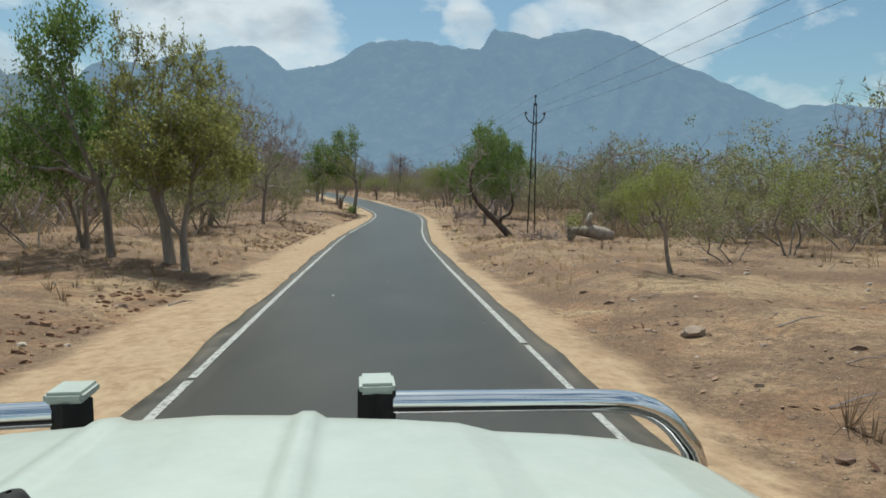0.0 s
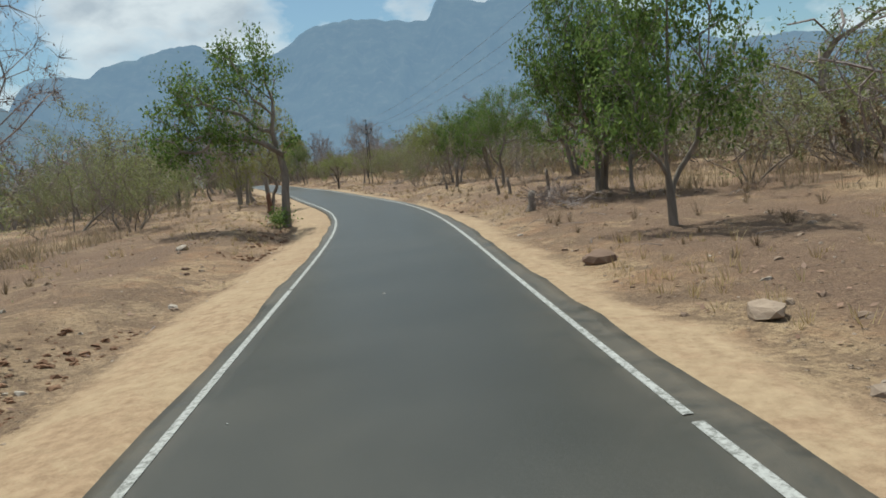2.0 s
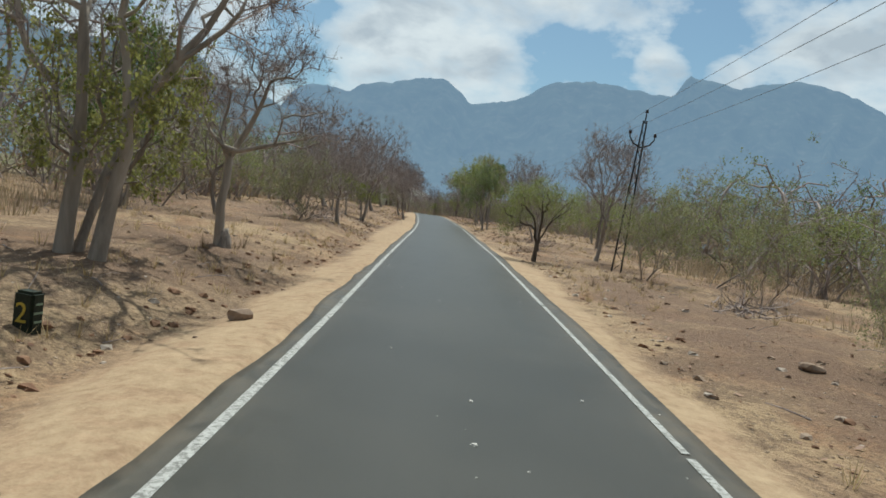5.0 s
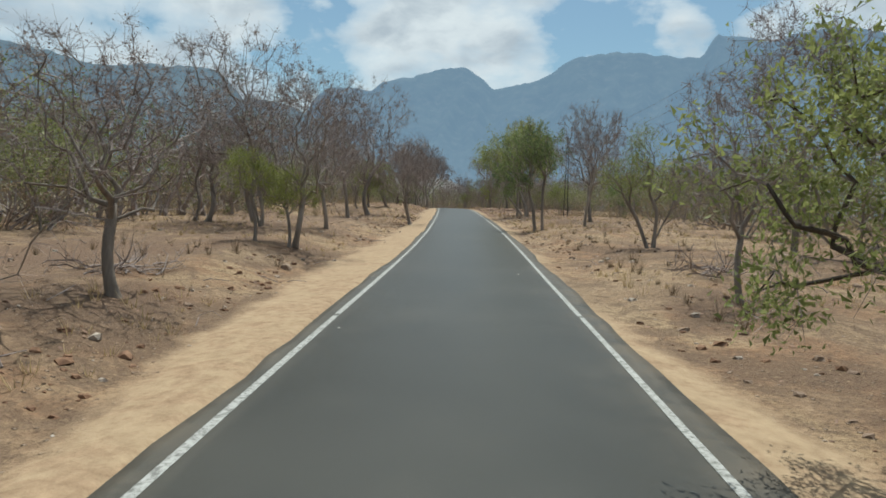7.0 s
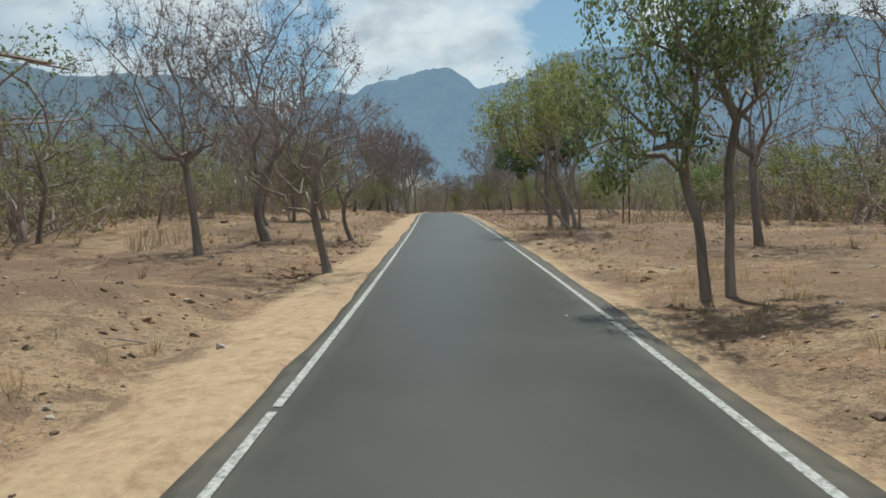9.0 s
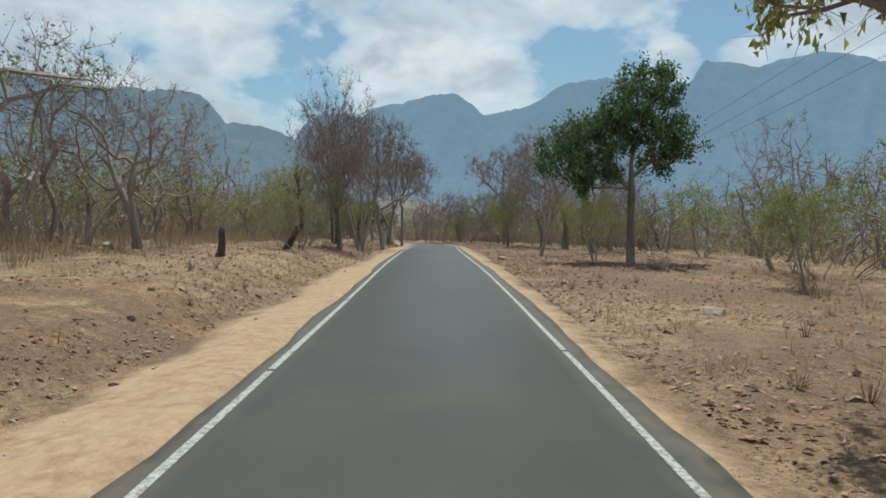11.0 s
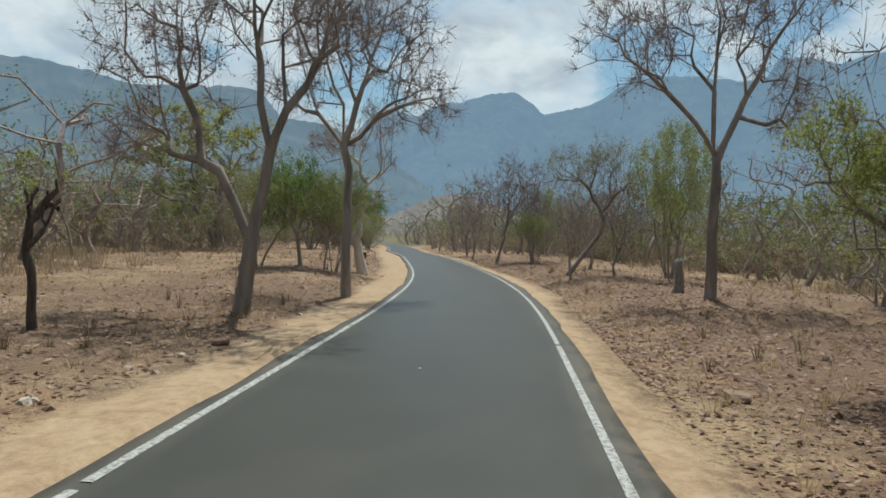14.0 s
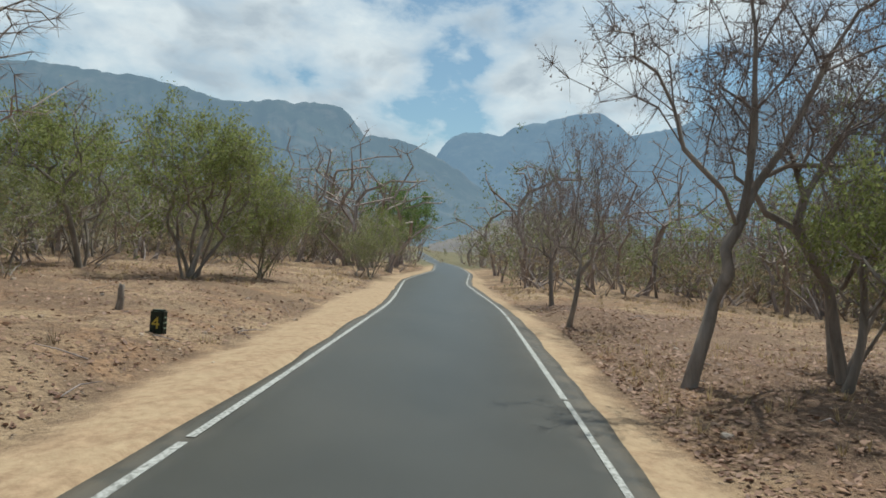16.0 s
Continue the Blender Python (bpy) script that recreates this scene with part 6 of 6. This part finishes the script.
def green_shoot(x, y, size):
    """Fresh shoots round a trunk's foot."""
    rng = np.random.default_rng(int(y))
    z = float(ground_z(x, y))
    root = new("leafy_shoots")
    root.location = (x, y, z - 0.03)
    stems = []
    for k in range(8):
        branch_set(rng, np.array([rng.normal() * size * 0.2, rng.normal() * size * 0.2, 0]), np.array([rng.normal() * 0.4, rng.normal() * 0.4, 1.0]), size * 0.7, 0.012, 0, stems)
    v, f = joined(stems)
    part("stem", v, f, BARK_GREY, root)
    spots = rng.normal(size=(700, 3)) * size * np.array([0.3, 0.3, 0.22]) + np.array([0, 0, size * 0.5])
    spots[:, 2] = np.maximum(spots[:, 2], 0.05)
    v, f = cards(rng, spots, 0.085, 0.5)
    tagged(part("leaf", v, f, LEAF_FRESH, root), "bright green leaves", kind="stuff")
    tagged(root, "bright green shoots round the foot of trunk", "shrub")


green_shoot(-6.85, 47.5, 0.7)


def brush_heap(x, y, size, seed):
    rng = np.random.default_rng(seed)
    z = float(ground_z(x, y))
    out = []
    for _ in range(26):
        b = np.r_[rng.normal(size=2) * size * 0.3, rng.uniform(0.0, size * 0.22)]
        branch_set(rng, b, np.r_[rng.normal(size=2), rng.uniform(-0.1, 0.35)], size * 0.6, 0.018, 1, out)
    v, f = joined(out)
    v[:, 2] = np.maximum(v[:, 2], -0.02)
    ob = mesh_object("brushwood", v + np.array([x, y, z]), f, [TWIG])
    tagged(ob, "heap of cut dry grey brushwood on soil", "brushwood", "brushwood heaps")


for _x, _y, _s, _n in ((1.96, 45.31, 1.5, 1), (1.46, 43.25, 1.2, 2), (3.23, 20.49, 0.9, 3), (-3.19, 75.47, 1.1, 4), (-19.07, 87.01, 0.9, 5), (-9.48, 92.11, 1.0, 6), (-22.41, 143.98, 1.0, 7)):
    brush_heap(_x, _y, _s, _n)

# ---------------------------------------------------------------- power line
STEEL = plain_material("dark_weathered_steel", (0.025, 0.024, 0.023), (0.075, 0.068, 0.06), 9.0, 0.65, 0.5)
PORCELAIN = plain_material("dark_brown_porcelain", (0.03, 0.018, 0.014), (0.05, 0.03, 0.022), 5.0, 0.25)
WIRE = plain_material("aluminium_wire", (0.2, 0.21, 0.22), (0.3, 0.31, 0.32), 3.0, 0.45, 0.8, 0.0)


def rod(name, a, b, r, mat, parent, sides=6):
    v, f = tube([np.array(a, float), (np.array(a, float) + np.array(b, float)) / 2, np.array(b, float)], [r, r, r], sides)
    return part(name, v, f, mat, parent)


def insulator(at, parent):
    x, y, z = at
    prof = ((0.018, -0.10), (0.018, 0.0), (0.06, 0.0), (0.065, 0.03), (0.04, 0.05), (0.055, 0.07), (0.05, 0.1), (0.02, 0.12))
    v, f = tube([np.array([x, y, z + h]) for _, h in prof], [r for r, _ in prof], 10)
    a = np.arange(10) * 0.6283
    rings = [np.stack([x + r * np.cos(a), y + r * np.sin(a), np.full(10, z + h)], -1) for r, h in prof]
    part("insulator", np.concatenate(rings), f, PORCELAIN, parent, "dark porcelain insulator")


def power_pole(x, y, height, lean, turn):
    root = new("power_pole")
    z = float(ground_z(x, y)) - 0.15
    root.matrix_world = pose(x, y, z, 0, lean, turn)
    half0, half1 = 0.17, 0.055
    for s in (-1, 1):
        v, f = tube([np.array([s * half0, 0, 0]), np.array([s * (half0 * 0.45 + half1 * 0.55), 0, height * 0.55]), np.array([s * half1, 0, height])], [0.032, 0.03, 0.028], 4)
        part("leg", v, f, STEEL, root)
    rungs = 14
    for k in range(rungs):
        t0, t1 = k / rungs * 0.92 + 0.03, (k + 1) / rungs * 0.92 + 0.03
        w0, w1 = half0 + (half1 - half0) * t0, half0 + (half1 - half0) * t1
        s = 1 if k % 2 else -1
        rod("brace", (s * w0, 0, t0 * height), (-s * w1, 0, t1 * height), 0.011, STEEL, root, 4)
    arm = height - 0.95
    for s in (-1, 1):
        v, f = tube([np.array([0, 0, arm]), np.array([s * 0.28, 0, arm + 0.12]), np.array([s * 0.44, 0, arm + 0.34])], [0.03, 0.03, 0.026], 5)
        part("cross_arm", v, f, STEEL, root)
        insulator((s * 0.44, 0, arm + 0.44), root)
    rod("top_pin", (0, 0, height - 0.1), (0, 0, height + 0.2), 0.025, STEEL, root)
    insulator((0, 0, height + 0.28), root)
    tagged(root, "dark steel lattice power pole with three insulators", "power pole", "power poles")
    m = root.matrix_world
    return [m @ Vector(p) for p in ((-0.44, 0, arm + 0.56), (0, 0, height + 0.4), (0.44, 0, arm + 0.56))]


POLES = [power_pole(9.50, -24.00, 6.3, 0, 10), power_pole(4.21, 29.50, 6.2, 0.5, 8), power_pole(-5.90, 84.18, 5.6, 2.5, 14), power_pole(-17.29, 131.21, 6.3, -0.5, 17), power_pole(-34.10, 204.20, 6.3, 0, 25), power_pole(-59.98, 242.15, 6.3, 0, 30)]
for _a, _b in zip(POLES, POLES[1:]):
    for _p, _q in zip(_a, _b):
        _pts = [np.array(_p.lerp(_q, s)) - np.array([0, 0, 3.4 * s * (1 - s)]) for s in np.linspace(0, 1, 17)]
        _v, _f = tube(_pts, [0.0055] * 17, 5)
        tagged(mesh_object("power_wire", _v, _f, [WIRE], None, True), "thin sagging overhead power wire between poles", "wire", "power wires")

# ---------------------------------------------------------------- distance stones
MARK_DARK = plain_material("dark_green_black_paint", (0.008, 0.012, 0.008), (0.03, 0.04, 0.025), 12.0, 0.6)
MARK_YELLOW = plain_material("faded_yellow_paint", (0.42, 0.31, 0.04), (0.55, 0.42, 0.08), 14.0, 0.6)
MARK_PALE = plain_material("faded_pale_green_paint", (0.2, 0.26, 0.18), (0.3, 0.36, 0.26), 14.0, 0.6)


def marker_stone(x, y, turn, digit):
    root = new("distance_stone")
    root.matrix_world = pose(x, y, float(ground_z(x, y)) - 0.06, 0, 0, turn)
    bm = bmesh.new()
    bmesh.ops.create_cube(bm, size=1.0)
    for v in bm.verts:
        v.co = Vector((v.co.x * 0.21, v.co.y * 0.15, (v.co.z + 0.5) * 0.41))
    bmesh.ops.bevel(bm, geom=bm.edges[:], offset=0.025, segments=2, affect="EDGES")
    me = bpy.data.meshes.new("block")
    bm.to_mesh(me)
    bm.free()
    me.materials.append(MARK_DARK)
    block = new("block", me)
    block.parent = root
    text = bpy.data.curves.new("numeral", "FONT")
    text.body, text.size, text.extrude, text.align_x = digit, 0.26, 0.003, "CENTER"
    text.materials.append(MARK_YELLOW)
    num = new("numeral", text)
    num.parent = root
    num.matrix_local = pose(0, -0.078, 0.13, 90, 0, 0)
    tagged(num, "faded yellow painted numeral")
    for k, (w, h) in enumerate(((0.04, 0.02), (0.05, 0.02), (0.035, 0.02))):
        z0 = 0.13 + k * 0.08
        v = np.array([(0.108, -w, z0), (0.108, w, z0), (0.108, w, z0 + h), (0.108, -w, z0 + h), (0.111, -w, z0), (0.111, w, z0), (0.111, w, z0 + h), (0.111, -w, z0 + h)])
        f = np.array([(4, 5, 6, 7), (0, 1, 5, 4), (1, 2, 6, 5), (2, 3, 7, 6), (3, 0, 4, 7)])
        part("painted_bar", v, f, MARK_PALE, root, "", False)
    tagged(root, "low dark green roadside distance stone with yellow numeral", "distance stone", "distance stones")


marker_stone(-11.15, 65.45, 4, "2")
marker_stone(-53.0, 190.1, 22, "4")

# ---------------------------------------------------------------- the car's front on the road
CAR_WHITE, _n, _b, _o = material("white_car_paint", 0.32)
_dust = _n.noise(_n.tree.nodes.new("ShaderNodeTexCoord").outputs["Object"], 5.0, 6.0, 0.7)
_n.link(_n.ramp(_dust, (0.35, (0.37, 0.395, 0.35)), (0.62, (0.425, 0.45, 0.40))), _b.inputs["Base Color"])
_n.link(_n.ramp(_dust, (0.3, 0.45), (0.7, 0.28)), _b.inputs["Roughness"])
_b.inputs["Coat Weight"].default_value = 0.3
CHROME = plain_material("polished_chrome_tube", (0.72, 0.73, 0.75), (0.8, 0.81, 0.82), 3.0, 0.07, 1.0, 0.0)
RUBBER = plain_material("black_rubber", (0.012, 0.012, 0.012), (0.03, 0.03, 0.028), 20.0, 0.75)
DULL = plain_material("grey_wheel_steel", (0.3, 0.3, 0.3), (0.42, 0.42, 0.41), 8.0, 0.4, 0.8)


def build_car():
    car = new("car")
    rz = radians(8.0)
    car.matrix_world = pose(-0.23 * math.cos(rz), -0.23 * math.sin(rz), 0.0, 0, 0, 8.0)

    def hood_z(x, y):
        a = np.abs(x)
        z = np.interp(a, (0, 0.135, 0.150, 0.172, 0.190, 0.31, 0.42, 0.49, 0.62, 0.72, 0.85, 0.93), (1.213, 1.208, 1.216, 1.215, 1.202, 1.195, 1.185, 1.166, 1.155, 1.143, 1.105, 1.062))
        return z + 0.085 * (1.06 - y) - 0.012 * np.clip((y - 1.0) / 0.07, 0, 1) ** 2

    xs, ys = np.linspace(-0.93, 0.93, 187), np.linspace(0.30, 1.0, 40)
    xx, yy = np.meshgrid(xs, ys, indexing="ij")
    front = 0.075 * (1 - np.clip(np.abs(xx) / 0.9, 0, 1) ** 3) - 0.10 * np.clip((np.abs(xx) - 0.78) / 0.15, 0, 1) ** 2
    y2 = 0.30 + (yy - 0.30) / 0.70 * (0.70 + front)
    top = np.stack([xx, y2, hood_z(xx, y2)], -1)
    lip = top[:, -1:].copy()
    lip[..., 1] += 0.02
    lip[..., 2] -= 0.05
    skin = np.concatenate([top, lip], 1)
    part("hood", skin.reshape(-1, 3), grid_faces(*skin.shape[:2])[:, ::-1], CAR_WHITE, car, "dusty white hood with raised ridges")
    for s in (-1, 1):
        rows = []
        for x, z, y1 in ((0.93, 1.068, 0.95), (0.955, 1.02, 0.97), (0.96, 0.9, 1.0), (0.96, 0.74, 1.0), (0.93, 0.62, 0.98)):
            y = np.linspace(0.3, y1, 24)
            zz = np.maximum(np.full(24, z), np.where(np.abs(y - 0.62) < 0.43, 0.40 + np.sqrt(np.maximum(0.43 ** 2 - (y - 0.62) ** 2, 0)), 0))
            rows.append(np.stack([np.full(24, s * x), y, zz], -1))
        g = np.stack(rows, 0)
        part("fender", g.reshape(-1, 3), grid_faces(5, 24), CAR_WHITE, car)
    bars = np.stack(np.meshgrid(np.linspace(-0.9, 0.9, 30), np.linspace(0.62, 1.06, 12), indexing="ij"), -1)
    g = np.stack([bars[..., 0], 0.99 + 0.05 * (1 - (bars[..., 0] / 0.9) ** 2), bars[..., 1]], -1)
    part("grille", g.reshape(-1, 3), grid_faces(30, 12), RUBBER, car, "black front grille panel")
    v, f = tube([np.array([x, 1.16 - 0.06 * (x / 0.92) ** 2, 0.56]) for x in np.linspace(-0.95, 0.95, 15)], [0.10] * 15, 10)
    part("bumper", v, f, DULL, car, "grey steel front bumper")
    for s in (-1, 1):
        line = bend([(0.315, 1.22, 1.161), (0.556, 1.22, 1.156), (0.754, 1.22, 1.150), (0.84, 1.222, 1.139), (0.902, 1.224, 1.110), (0.951, 1.226, 1.06), (0.985, 1.226, 1.0), (0.99, 1.225, 0.85), (0.96, 1.22, 0.72), (0.9, 1.2, 0.6)], 0.03)
        pts = [tuple(p) for p in line]
        v, f = tube([np.array([s * x, y, z]) for x, y, z in pts], [0.0245] * len(pts), 16)
        part("bull_bar_tube", v, f, CHROME, car, "polished chrome bull bar tube")
        prof = [(0.0, 0.60), (0.0, 0.9), (0.0, 1.10), (0.0, 1.195)]
        v, f = tube([np.array([s * 0.283, 1.205, z]) for _, z in prof], [0.038] * 4, 4)
        post = part("bull_bar_post", v, f, RUBBER, car, "black rubber-faced bull bar post", False)
        bm = bmesh.new()
        bmesh.ops.create_cube(bm, size=1.0)
        for q in bm.verts:
            q.co = Vector((s * 0.283 + q.co.x * 0.070, 1.21 + q.co.y * 0.08, 1.205 + q.co.z * 0.022))
        bmesh.ops.bevel(bm, geom=bm.edges[:], offset=0.006, segments=2, affect="EDGES")
        me = bpy.data.meshes.new("post_cap")
        bm.to_mesh(me)
        bm.free()
        me.materials.append(CAR_WHITE)
        cap = new("post_cap", me)
        cap.parent = post
        tagged(cap, "white post cap")
        wheel = new("wheel")
        wheel.parent = car
        wheel.matrix_local = pose(s * 0.82, 0.62, 0.385, 0, 90, 0)
        a = np.linspace(0, 2 * np.pi, 33)
        prof = ((0.24, -0.10), (0.33, -0.115), (0.372, -0.09), (0.385, 0.0), (0.372, 0.09), (0.33, 0.115), (0.24, 0.10))
        g = np.stack([np.stack([r * np.cos(a), r * np.sin(a), np.full(33, h)], -1) for r, h in prof], 0)
        part("tyre", g.reshape(-1, 3), grid_faces(7, 33), RUBBER, wheel)
        prof = ((0.24, -0.08), (0.22, 0.02), (0.12, 0.05), (0.07, 0.04), (0.001, 0.05))
        g = np.stack([np.stack([r * np.cos(a), r * np.sin(a), np.full(33, s * h)], -1) for r, h in prof], 0)
        part("rim", g.reshape(-1, 3), grid_faces(5, 33), DULL, wheel)
    zn = float(hood_z(np.array(-0.134), np.array(0.70)))
    v, f = tube([np.array([-0.134, 0.70, zn + h]) for h in (-0.01, 0.006, 0.014, 0.02)], [0.018, 0.018, 0.013, 0.004], 10)
    a = np.arange(10) * 0.6283
    rings = [np.stack([-0.134 + r * np.cos(a), 0.70 + 1.2 * r * np.sin(a), np.full(10, zn + h)], -1) for r, h in ((0.02, -0.006), (0.019, 0.004), (0.014, 0.014), (0.003, 0.018))]
    part("washer_nozzle", np.concatenate(rings), f, RUBBER, car, "small black washer nozzle")
    tagged(car, "front of a dusty white off-road car with chrome bull bar", "car")


build_car()
